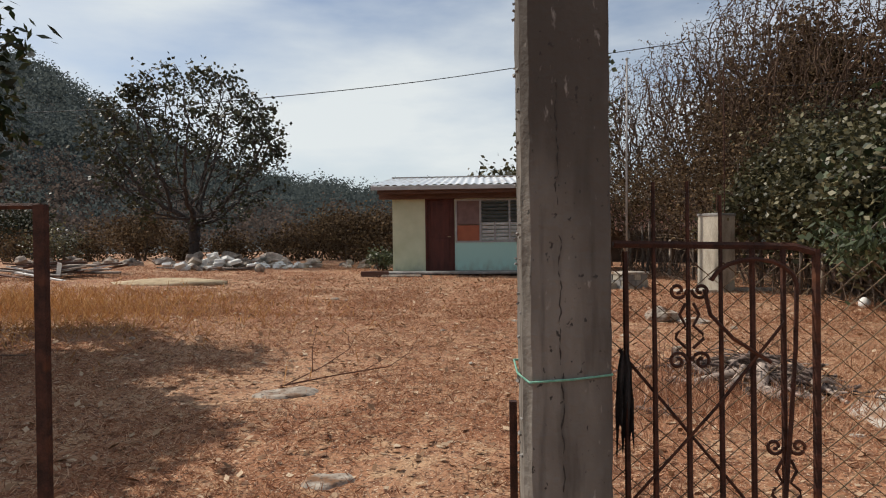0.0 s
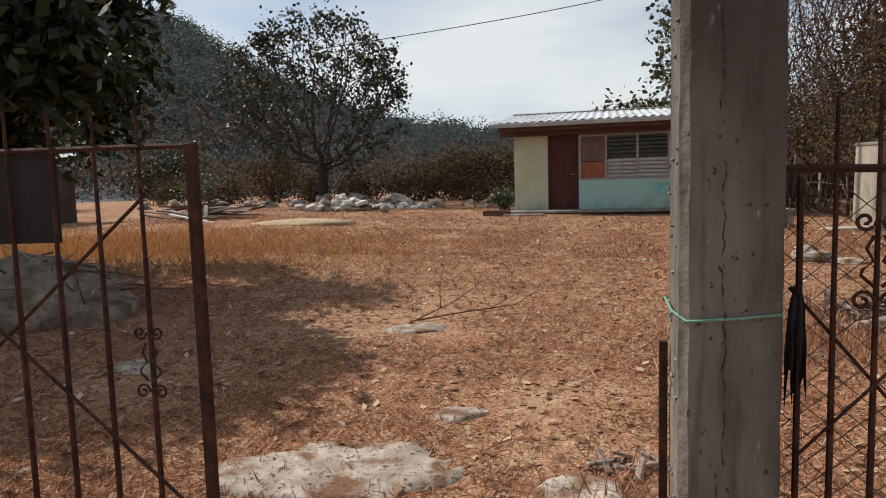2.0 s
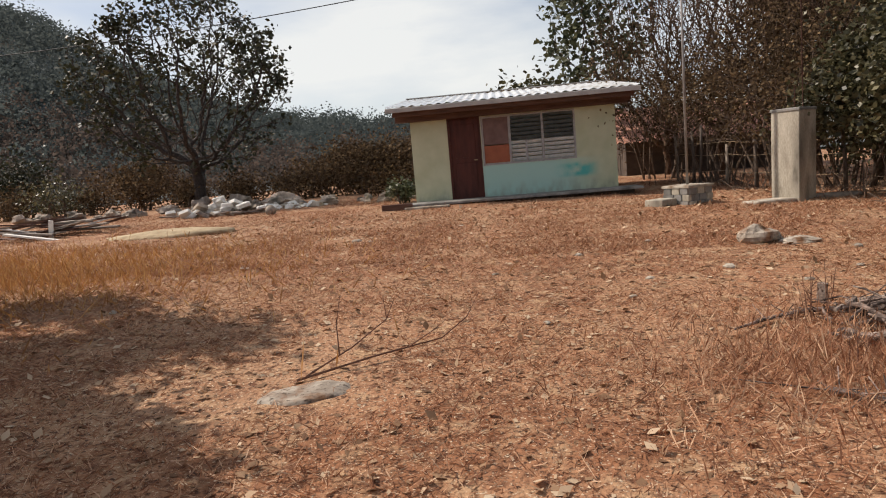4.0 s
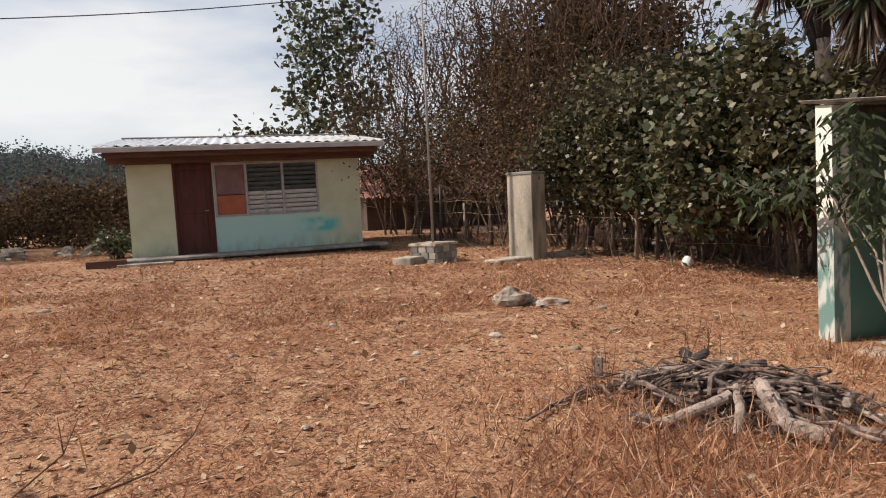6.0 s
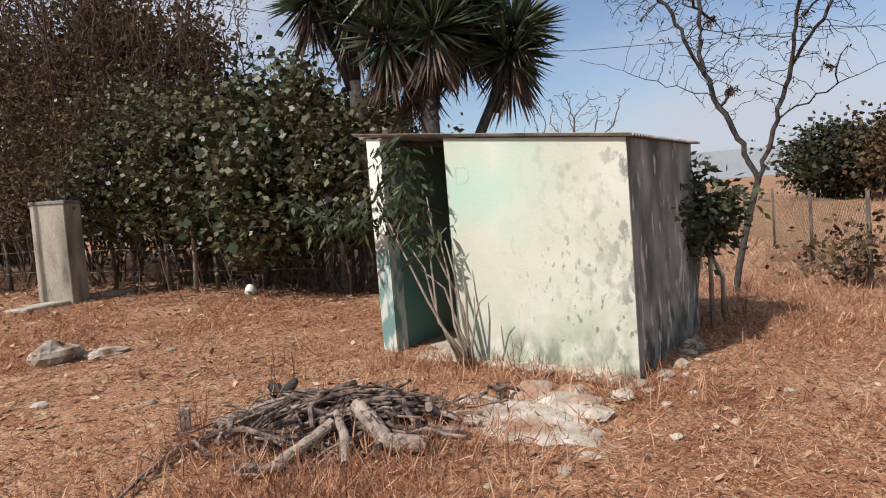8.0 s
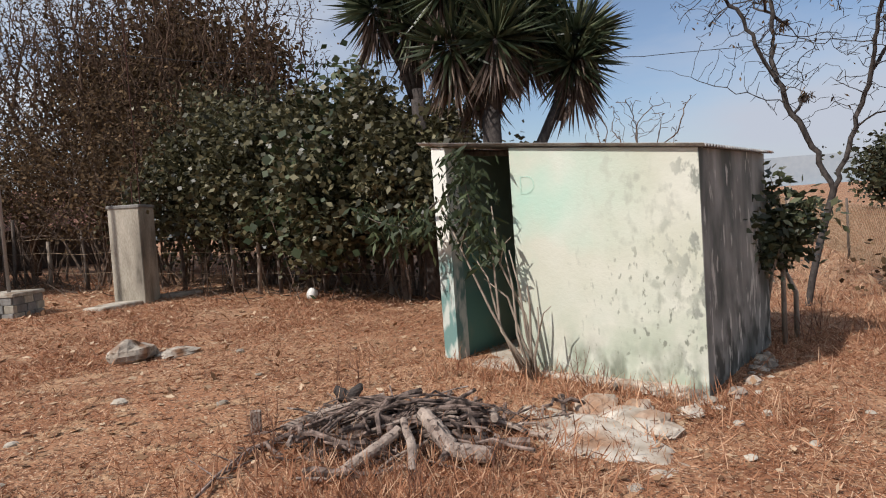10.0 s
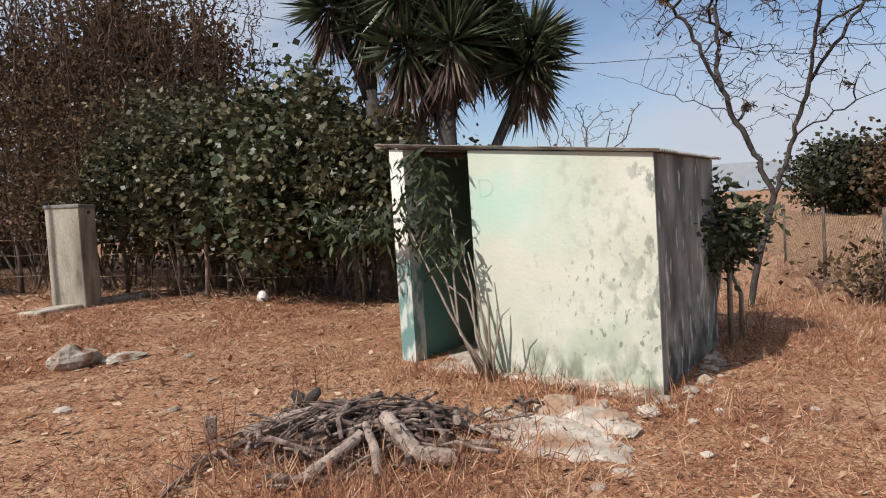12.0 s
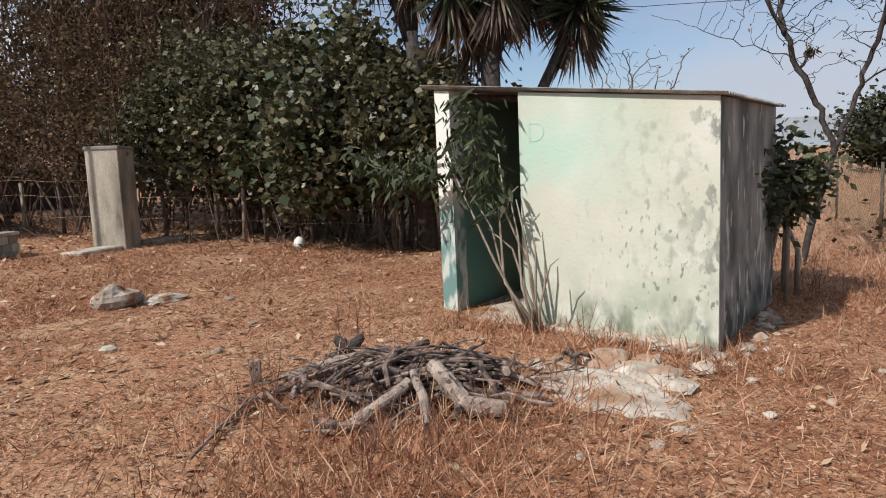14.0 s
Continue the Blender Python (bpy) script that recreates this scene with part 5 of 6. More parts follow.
def build_shed_plants():
    rng = np.random.default_rng(9)
    # thin pale stems leaning across the doorway, with a leafy branch at the top
    x, y = 4.10, 6.30
    t = thing("shrub", "shrub with pale bare stems and drooping leaves across the shed doorway", "shrub", (x, y, gz(x, y)))
    tops = [(4.02, 7.10, 1.74), (4.04, 6.86, 1.35), (4.02, 6.74, 1.50), (4.08, 6.56, 1.62), (4.06, 6.46, 1.30), (4.02, 6.22, 0.95), (4.0, 6.12, 0.78), (4.05, 6.66, 1.0), (4.0, 6.36, 1.25)]
    tips = []
    for i, (tx, ty, tz) in enumerate(tops):
        b = Build()
        p0 = Vector((x + rng.normal() * 0.04, y - 0.05 + rng.normal() * 0.05, gz(x, y) - 0.03))
        p1 = Vector((tx, ty, tz))
        m1 = p0.lerp(p1, 0.35) + Vector(rng.normal(size=3)) * 0.035
        m2 = p0.lerp(p1, 0.7) + Vector(rng.normal(size=3)) * 0.04
        b.tube([p0, m1, m2, p1], [0.015, 0.012, 0.009, 0.005], 6)
        if i in (0, 3, 6):
            b.tube([m2, m2 + Vector((0, -0.05, 0.16)), m2 + Vector((0.01, -0.12, 0.22))], [0.008, 0.006, 0.004], 5)
        part("stem", b, BARK_PALE, t, smooth=True)
    for p in [(4.05, 6.72, 1.95), (4.1, 6.85, 2.0), (4.05, 6.62, 1.75), (4.02, 6.75, 1.62), (4.02, 6.6, 1.45), (4.02, 6.9, 1.8), (4.0, 7.02, 1.55), (3.98, 7.2, 1.45), (3.95, 7.36, 1.47), (3.92, 7.52, 1.52),
              (3.9, 7.68, 1.5), (3.9, 7.84, 1.58), (3.9, 7.6, 1.36), (3.92, 7.95, 1.66), (4.06, 6.95, 2.05), (4.0, 6.52, 1.28), (4.0, 6.64, 1.25), (4.0, 6.8, 1.38), (3.95, 7.25, 1.62)]:
        tips.append(p)
    br = Build()
    br.tube([(4.02, 7.10, 1.70), (3.96, 7.4, 1.47), (3.9, 7.75, 1.55), (3.9, 8.0, 1.66)], [0.012, 0.010, 0.007, 0.004], 5)
    br.tube([(4.04, 6.86, 1.33), (4.06, 6.75, 1.6), (4.08, 6.85, 1.95)], [0.012, 0.009, 0.004], 5)
    part("branch", br, BARK, t, smooth=True)
    c = Build()
    leaves(c, rng, tips, 36, 0.075, 0.125, 0.14, 0.8)
    tagged(part("leaf_spray", c, LEAF_FRESH_DARK, t), kind="stuff")
    # growth behind the shed corner
    shrub("shrub", "green leafy shrub behind the shed corner", 6.75, 5.1, 1.9, 0.33, 121, stems=6, leaf=LEAF_AIRY, per=40, size=0.10, width=0.26, bark=BARK_PALE, low=0.52, spread=0.085)
    for i, (px, py, qx, qy, h, r) in enumerate([(6.42, 4.78, 6.52, 4.82, 1.35, 0.022), (6.85, 4.75, 6.95, 4.95, 0.9, 0.025), (7.0, 4.9, 7.35, 4.85, 1.55, 0.02)]):
        z = gz(px, py)
        solo("sapling", Build().tube([(px, py, z - 0.05), (px + (qx - px) * 0.2, py, z + h * 0.5), (qx, qy, z + h)], [r * 1.2, r, r * 0.5], 6), BARK_PALE,
             "pale bare sapling standing at the back of the shed", "sapling", group="saplings behind the shed", smooth=True)


LEAF_FRESH_DARK = leaf_mat("olive_leaf", (0.022, 0.032, 0.013), (0.045, 0.06, 0.024), (0.10, 0.12, 0.055), 0.2)
build_trees()
build_hedge()
build_yuccas()
build_shed_plants()


# ---- things in the yard ----
def lump(rng, cx, cy, cz, sx, sy, sz, rough=0.25, rings=6, segs=9, flat=True):
    """An irregular stone."""
    b = Build()
    ph = rng.uniform(0, 50)
    vs = []
    for i in range(rings + 1):
        th = math.pi * i / rings
        for j in range(segs):
            a = 2 * math.pi * j / segs
            d = Vector((math.sin(th) * math.cos(a), math.sin(th) * math.sin(a), math.cos(th)))
            k = 1 + rough * 0.9 * noise.noise(d * 1.3 + Vector((ph, 0, 0))) + rough * 0.35 * noise.noise(d * 3.5 + Vector((0, ph, 0)))
            vs.append((cx + d.x * sx * k, cy + d.y * sy * k, cz + d.z * sz * k))
    fs = [(i * segs + j, i * segs + (j + 1) % segs, (i + 1) * segs + (j + 1) % segs, (i + 1) * segs + j) for i in range(rings) for j in range(segs)]
    return b.add(vs, [tuple(reversed(f)) for f in fs])


def build_plinth():
    # flagpole on a low block plinth
    x, y, rz = 3.18, 15.05, 32
    z = gz(x, y)
    p = thing("flagpole_plinth", "low square plinth of mortared concrete blocks with pale top", "plinth", (x, y, z))
    base = turned(x, y, z, rz) @ Matrix.Diagonal((0.86, 0.86, 1.0, 1.0))
    h = 0.34
    bl = 0
    for row in range(3):
        for side in range(4):
            sm = base @ Matrix.Rotation(radians(90 * side), 4, "Z")
            for k in range(3):
                off = -0.36 + 0.24 * k + (0.06 if row % 2 else 0)
                b = Build().bevelled(off + 0.008, min(off + 0.225, 0.372), -0.385, -0.29, -0.06 + row * 0.125, -0.06 + row * 0.125 + 0.115, 0.008, sm)
                part("block", b, CONCRETE if (row + k + side) % 3 else CONCRETE_PALE, p)
    part("core", Build().box(-0.345, 0.345, -0.345, 0.345, -0.1, h - 0.02, base), CONCRETE, p)
    part("top_slab", Build().bevelled(-0.40, 0.40, -0.40, 0.40, h - 0.03, h + 0.02, 0.012, base), CONCRETE_LIGHT, p, "pale cement top")
    st = turned(x - 0.55, y - 0.18, z, rz + 10)
    solo("step_block", Build().bevelled(-0.26, 0.24, -0.2, 0.2, -0.08, 0.13, 0.015, st), CONCRETE_PALE, "low concrete step beside the plinth", "step")
    pole = thing("flagpole", "tall thin grey steel flagpole standing on the plinth", "flagpole", (x, y, z + h))
    part("pole", Build().tube([(x, y, z + h + 0.015), (x + 0.02, y, z + 3), (x + 0.05, y + 0.02, 5.55)], [0.026, 0.022, 0.018], 8), POLE, pole, smooth=True)
    part("finial", lump(random.Random(1), x + 0.05, y + 0.02, 5.58, 0.035, 0.035, 0.04, 0.02), POLE, pole)
    # stout concrete column with two starter bars
    cx, cy, cz = 4.98, 14.62, gz(4.98, 14.62)
    c = thing("concrete_column", "stout square concrete column, stained, with steel bars on top", "column", (cx, cy, cz))
    m = turned(cx, cy, cz, 36, 0.5, 0.6)
    part("shaft", Build().bevelled(-0.27, 0.27, -0.27, 0.27, -0.1, 1.62, 0.012, m), CONCRETE_PALE, c)
    part("cap", Build().bevelled(-0.285, 0.285, -0.285, 0.285, 1.61, 1.66, 0.01, m), CONCRETE, c)
    for dx, dy, L in ((-0.16, -0.12, 0.42), (0.14, -0.1, 3.2)):
        q = m @ Vector((dx, dy, 1.64))
        part("steel_bar", Build().tube([q, q + Vector((0.01, 0, L))], 0.012, 6), RUST, c)
    solo("stone_slab", Build().bevelled(-0.5, 0.4, -0.22, 0.2, -0.05, 0.05, 0.02, turned(cx - 0.5, cy - 0.25, cz, 20)), CONCRETE_LIGHT, "flat pale slab at the foot of the column", "slab")
    solo("stone_slab", Build().bevelled(-0.35, 0.4, -0.15, 0.15, -0.05, 0.06, 0.02, turned(cx + 0.72, cy - 0.05, cz, -10)), STONE, "flat grey slab beside the column", "slab")


def build_firewood():
    rng = np.random.default_rng(12)
    cx, cy = 2.42, 6.18
    z0 = gz(cx, cy)
    pile = thing("firewood_pile", "heap of weathered grey branches and split logs on dry grass", "firewood", (cx, cy, z0))
    # the pile is long towards the column, its big logs on the side of the path
    u = Vector((-0.62, 0.78, 0))
    w = Vector((0.78, 0.62, 0))
    for i in range(210):
        a, c = rng.normal() * 0.34, rng.normal() * 0.2
        lay = max(0.0, 0.17 * (1 - (a / 0.85) ** 2 - (c / 0.5) ** 2))
        zz = 0.02 + lay * rng.random() ** 0.6
        if c < -0.12 and -0.35 < a < 0.45:
            zz *= 0.3
        ang = rng.normal() * 0.75 + (math.pi if rng.random() < 0.5 else 0) if i % 3 else rng.uniform(-1.5, 1.5)
        d = (u * math.cos(ang) + w * math.sin(ang)).normalized()
        L = rng.uniform(0.3, 0.9) * (1 - 0.35 * abs(a))
        r = 0.005 + 0.021 * rng.random() ** 2.6
        mid = Vector((cx, cy, z0)) + u * a + w * c + Vector((0, 0, zz))
        tilt = rng.normal() * 0.13
        p, q = mid - d * L / 2 - Vector((0, 0, tilt * L / 2)), mid + d * L / 2 + Vector((0, 0, tilt * L / 2))
        p.z, q.z = max(p.z, gz(p.x, p.y) + r * 0.6), max(q.z, gz(q.x, q.y) + r * 0.6)
        bend = Vector(rng.normal(size=3)) * 0.045 * L / 0.5
        pts = [p.lerp(q, k / 6) + bend * math.sin(k / 6 * math.pi) + Vector(rng.normal(size=3)) * (0.010 if 0 < k < 6 else 0) for k in range(7)]
        b = Build().tube(pts, [r * (1.15 - 0.5 * k / 6) * rng.uniform(0.88, 1.12) for k in range(7)], 6)
        if i % 4 == 0:
            e = pts[4] + (d * 0.6 + Vector(rng.normal(size=3)) * 0.4).normalized() * rng.uniform(0.08, 0.25)
            b.tube([pts[4], (pts[4] + e) / 2 + Vector(rng.normal(size=3)) * 0.01, e], [r * 0.6, r * 0.5, r * 0.25], 5)
        part("branch", b, LOG_PALE if i % 7 == 0 else LOG, pile)

    def log(name, label, pts, radii, wood=LOG_PALE):
        lb = Build()
        fine, rad = [], []
        pv = [Vector(p) for p in pts]
        for i in range(len(pv) - 1):
            for s in range(4):
                k = s / 4
                fine.append(pv[i].lerp(pv[i + 1], k) + Vector(rng.normal(size=3)) * 0.003)
                rad.append((radii[i] * (1 - k) + radii[i + 1] * k) * rng.uniform(0.96, 1.04))
        fine.append(pv[-1])
        rad.append(radii[-1])
        lb.tube(fine, rad, 11)
        part(name, lb, wood, pile, label)
    log("log", "thick pale bent log", [(2.36, 6.00, z0 + 0.20), (2.29, 5.84, z0 + 0.14), (2.21, 5.68, z0 + 0.075), (2.30, 5.46, z0 + 0.06)], [0.044, 0.054, 0.052, 0.046])
    log("log", "split pale log", [(2.16, 6.02, z0 + 0.16), (1.98, 6.05, z0 + 0.10), (1.76, 6.10, z0 + 0.04)], [0.028, 0.036, 0.028])
    log("log", "straight split log", [(2.22, 6.04, z0 + 0.20), (2.08, 5.86, z0 + 0.12), (1.94, 5.74, z0 + 0.04)], [0.022, 0.028, 0.024])
    log("log", "thin split log", [(2.75, 6.15, z0 + 0.18), (2.82, 5.95, z0 + 0.09), (2.86, 5.75, z0 + 0.04)], [0.024, 0.022, 0.016])
    log("log", "dark forked root wood", [(2.70, 7.12, z0 + 0.0), (2.74, 7.12, z0 + 0.08), (2.70, 7.17, z0 + 0.13)], [0.055, 0.05, 0.03], DARK_TWIG)
    log("log", "dark stubby root wood", [(2.74, 7.10, z0 + 0.04), (2.80, 7.05, z0 + 0.10), (2.85, 7.02, z0 + 0.13)], [0.05, 0.042, 0.025], DARK_TWIG)
    log("log", "long pale pole", [(1.95, 6.78, z0 + 0.10), (2.25, 6.45, z0 + 0.17), (2.45, 6.18, z0 + 0.22)], [0.010, 0.014, 0.012])
    log("log", "grey branch", [(2.05, 7.0, z0 + 0.04), (2.30, 6.85, z0 + 0.10), (2.6, 6.55, z0 + 0.18)], [0.03, 0.034, 0.026])
    for lab, pts in (("long dead branch trailing from the firewood heap", [(2.1, 6.85, 0.24), (1.68, 6.82, 0.25), (1.33, 6.64, 0.25), (1.05, 6.46, 0.24)]),
                     ("dead branch lying on the grass before the firewood", [(1.1, 5.3, 0.21), (1.25, 5.2, 0.20), (1.42, 5.05, 0.19)])):
        db = thing("dead_branch", lab, "branch", pts[0], "dead branches")
        part("limb", Build().tube(pts, [0.022, 0.019, 0.014, 0.007][:len(pts)], 6), LOG, db)
        for k in range(12):
            s = Vector(pts[k % (len(pts) - 1)]).lerp(Vector(pts[k % (len(pts) - 1) + 1]), rng.random())
            e = s + Vector((rng.normal() * 0.13, rng.normal() * 0.13, abs(rng.normal()) * 0.05))
            part("twig", Build().tube([s, e], [0.006, 0.003], 4), LOG, db)
    st = Vector((1.93, 7.1, gz(1.93, 7.1)))
    solo("stake", Build().bevelled(-0.035, 0.035, -0.02, 0.02, -0.05, 0.16, 0.006, turned(*st, -40, 4, 3)), LOG_PALE, "short grey wooden stake driven in the ground", "stake")


def worn_patch(x, y, sx, sy, rz, h, seed, rings=16, segs=64):
    """A low ragged patch whose rim dips under the soil."""
    b = Build()
    m = turned(x, y, 0, rz)
    for i in range(rings + 1):
        r = i / rings
        for j in range(segs):
            a = 2 * math.pi * j / segs
            px, py = r * math.cos(a), r * math.sin(a)
            p = m @ Vector((px * sx * 1.25, py * sy * 1.25, 0))
            k = 0.8 - r * r + 0.7 * noise.noise((p.x * 3.1, p.y * 3.1, seed)) + 0.35 * noise.noise((p.x * 11, p.y * 11, seed))
            z = relief(p.x, p.y) + min(max(k * 0.12, -0.05), h) + 0.006 * noise.noise((p.x * 8, p.y * 8, seed + 3)) - (0.06 if i == rings else 0)
            b.v.append((p.x, p.y, z))
    b.f = [(i * segs + j, (i + 1) * segs + j, (i + 1) * segs + (j + 1) % segs, i * segs + (j + 1) % segs) for i in range(rings) for j in range(segs)]
    return b


def build_debris():
    """Broken pale concrete beside the shed, stones and scraps over the yard."""
    rng = random.Random(21)
    for x, y, sx, sy, rz, h, sd in ((3.00, 5.22, 0.26, 0.62, -22, 0.020, 1), (3.47, 5.18, 0.16, 0.36, -14, 0.05, 5)):
        solo("concrete_slab", worn_patch(x, y, sx, sy, rz, h, sd), WORN_SLAB, "worn flat patch of pale concrete sunk in the soil", "slab", group="broken concrete by the shed", smooth=True)
    for x, y, s in ((3.62, 5.46, 0.13), (3.5, 5.02, 0.12), (3.72, 5.2, 0.10), (3.34, 4.86, 0.09), (3.8, 4.86, 0.08)):
        solo("concrete_lump", lump(rng, x, y, gz(x, y) + 0.02, s * 1.3, s, s * 0.45, 0.5, 7, 11), WORN_SLAB, "broken lump of pale concrete beside the shed", "stone", group="broken concrete by the shed")
    for k in range(34):
        w = rng.random()
        x, y = (4.20 - rng.random() * 0.10, 4.80 + w * 0.95) if k % 2 else (4.25 + w * 1.6, 4.82 - rng.random() * 0.14)
        s = rng.uniform(0.025, 0.07)
        solo("footing_fragment", lump(rng, x, y, gz(x, y) + s * 0.3, s * 1.3, s, s * 0.55, 0.6, 5, 8), (CONCRETE_LIGHT, STONE, BOULDER)[k % 3],
             "broken piece of footing lying along the shed wall", "stone", group="broken footing of the shed")
    spots = [(2.45, 4.72, 0.075), (2.13, 4.98, 0.055), (2.75, 4.62, 0.04), (2.62, 4.98, 0.03), (3.75, 4.55, 0.060), (4.05, 4.45, 0.054), (4.25, 4.55, 0.042), (4.5, 4.6, 0.060), (4.75, 4.68, 0.072),
             (5.0, 4.62, 0.054), (4.0, 4.75, 0.066), (3.85, 4.95, 0.048), (5.3, 4.66, 0.042), (3.2, 4.35, 0.05), (3.6, 4.1, 0.06), (4.4, 3.9, 0.05), (1.75, 8.6, 0.10), (2.2, 7.9, 0.07), (0.9, 8.3, 0.06),
             (2.9, 8.4, 0.05), (0.4, 9.8, 0.06), (1.4, 10.6, 0.05), (-0.6, 8.9, 0.05), (-2.8, 12.2, 0.10), (-2.55, 12.1, 0.07), (-1.2, 13.5, 0.06), (-3.9, 10.2, 0.09), (-4.4, 8.0, 0.06),
             (3.4, 9.4, 0.07), (4.1, 8.4, 0.05), (-0.2, 6.9, 0.04), (0.6, 7.6, 0.045)]
    for x, y, s in spots:
        s *= 0.7
        solo("stone", lump(rng, x, y, gz(x, y) + s * 0.2, s * rng.uniform(0.9, 1.4), s * rng.uniform(0.7, 1.1), s * rng.uniform(0.35, 0.6), 0.3, 5, 8), CONCRETE_LIGHT if s < 0.08 else STONE,
             "small pale stone lying in the dry yard", "stone", group="stones in the yard")
    # the rock half sunk in the yard
    solo("rock", lump(rng, 2.62, 10.15, gz(2.6, 10.1) + 0.02, 0.25, 0.20, 0.17, 0.38, 12, 18), STONE_FLAT, "grey rock half sunk in the yard", "rock")
    solo("rock", lump(rng, 3.02, 9.95, gz(3.0, 9.9) + 0.0, 0.22, 0.16, 0.07, 0.35, 10, 14), STONE_FLAT, "low dark rock half sunk in the yard", "rock")
    # pale bucket lying under the hedge
    solo("white_stone", lump(rng, 6.55, 11.9, gz(6.55, 11.9) + 0.07, 0.10, 0.09, 0.11, 0.12, 8, 12), WHITE, "rounded white lump at the foot of the hedge", "stone", smooth=True)
    # flat pale rocks near the gate
    for x, y, sx, sy, rz, h, sd in ((-1.42, 2.98, 0.55, 0.26, 8, 0.03, 11), (-0.25, 2.98, 0.22, 0.14, 0, 0.03, 12), (-1.72, 5.58, 0.26, 0.14, 20, 0.02, 13), (-3.43, 4.15, 0.16, 0.09, 0, 0.05, 14), (-0.95, 3.75, 0.16, 0.1, 30, 0.02, 16)):
        solo("flat_rock", worn_patch(x, y, sx, sy, rz, h, sd, 12, 40), STONE_FLAT, "flat pale rock flush with the ground", "rock", group="flat rocks near the gate", smooth=True)
    for k in range(7):
        x, y = -0.12 + rng.gauss(0, 0.12), 3.25 + rng.gauss(0, 0.1)
        m = turned(x, y, gz(x, y) + 0.03, rng.uniform(0, 180), rng.uniform(-12, 12), rng.uniform(-25, 25))
        solo("wood_chip", Build().bevelled(-0.09, 0.09, -0.015, 0.015, -0.008, 0.008, 0.004, m), LOG_PALE, "pale splinter of wood on dry grass", "wood chip", group="splinters by the gate")


STONE_FLAT = painted("flat_worn_stone", rock_paint, 0.92, 30, 0.9, 0.012)


def build_back_rubble():
    rng = random.Random(31)
    for i in range(30):
        w = i / 29
        x = -16.5 + 13.5 * w + rng.uniform(-0.5, 0.5)
        y = 22.0 - 1.1 * w + rng.uniform(-0.5, 0.7)
        s = rng.choice([0.10, 0.14, 0.2, 0.26, 0.38])
        solo("boulder", lump(rng, x, y, gz(x, y) + s * 0.3, s * rng.uniform(0.9, 1.5), s, s * rng.uniform(0.6, 0.95), 0.95, 9, 13), BOULDER if s > 0.25 else STONE,
             "weathered boulder at the back edge of the yard", "boulder", group="boulders at the back")
    heap = thing("rubble_heap", "heap of white plaster rubble and broken boards", "rubble", (-8.17, 19.6, gz(-8.17, 19.6)))
    for i in range(46):
        a, r = rng.uniform(0, 6.28), abs(rng.gauss(0, 0.75))
        x, y = -8.17 + math.cos(a) * r * 1.25, 19.6 + math.sin(a) * r * 0.6
        s = rng.uniform(0.05, 0.16)
        h = max(0, 0.34 - r * 0.25) * rng.random()
        m = Matrix.Translation((x, y, gz(x, y) + s * 0.3 + h)) @ Euler((rng.uniform(-0.7, 0.7), rng.uniform(-0.7, 0.7), rng.uniform(0, 3))).to_matrix().to_4x4()
        part("fragment", Build().bevelled(-s * 1.3, s * 1.3, -s, s, -s * 0.4, s * 0.4, s * 0.15, m), WHITE if i % 3 else STONE, heap)
    for i in range(9):
        a = rng.uniform(-0.5, 0.5)
        x, y = -8.25 + rng.uniform(-1.1, 1.1), 19.3 + rng.uniform(-0.3, 0.3)
        m = turned(x, y, gz(x, y) + 0.07, math.degrees(a), rng.uniform(-6, 6), rng.uniform(-8, 8))
        part("board", Build().box(-0.55, 0.55, -0.05, 0.05, -0.015, 0.015, m), PLANK, heap)
    for x, y, w, h, rz in ((-8.15, 19.7, 0.17, 0.52, 20), (-8.32, 19.55, 0.14, 0.34, -30), (-7.95, 19.5, 0.2, 0.26, 50)):
        part("fragment", Build().bevelled(-w, w, -0.05, 0.05, -0.05, h, 0.02, turned(x, y, gz(x, y), rz, 14, -12)), WHITE, heap)
    heap2 = thing("rubble_heap", "scatter of pinkish white broken masonry", "rubble", (-6.9, 20.6, gz(-6.9, 20.6)))
    for i in range(34):
        x, y = -6.8 + rng.gauss(0, 0.7), 20.5 + rng.gauss(0, 0.3)
        s = rng.uniform(0.05, 0.14)
        m = Matrix.Translation((x, y, gz(x, y) + s * 0.35)) @ Euler((rng.uniform(-0.6, 0.6), rng.uniform(-0.6, 0.6), rng.uniform(0, 3))).to_matrix().to_4x4()
        part("fragment", Build().bevelled(-s * 1.2, s * 1.2, -s, s, -s * 0.6, s * 0.6, s * 0.2, m), WHITE if i % 2 else CONCRETE_LIGHT, heap2)
    solo("round_stone", lump(rng, -6.45, 18.7, gz(-6.4, 18.7) + 0.10, 0.15, 0.15, 0.14, 0.1, 8, 12), STONE, "rounded pale stone beside the rubble", "stone", smooth=True)
    # low mound of bleached hay
    hay = Build()
    hay.add(*(lambda q: (q.v, q.f))(lump(rng, -7.4, 15.1, gz(-7.4, 15.1) - 0.02, 1.5, 0.6, 0.15, 0.25, 8, 18)))
    solo("hay_mound", hay, STRAW_MOUND, "low mound of bleached cut grass", "mound", smooth=True)
    # planks heaped under the mango tree
    pk = thing("plank_pile", "untidy pile of grey planks and pale boards", "planks", (-11.4, 16.6, gz(-11, 16.6)))
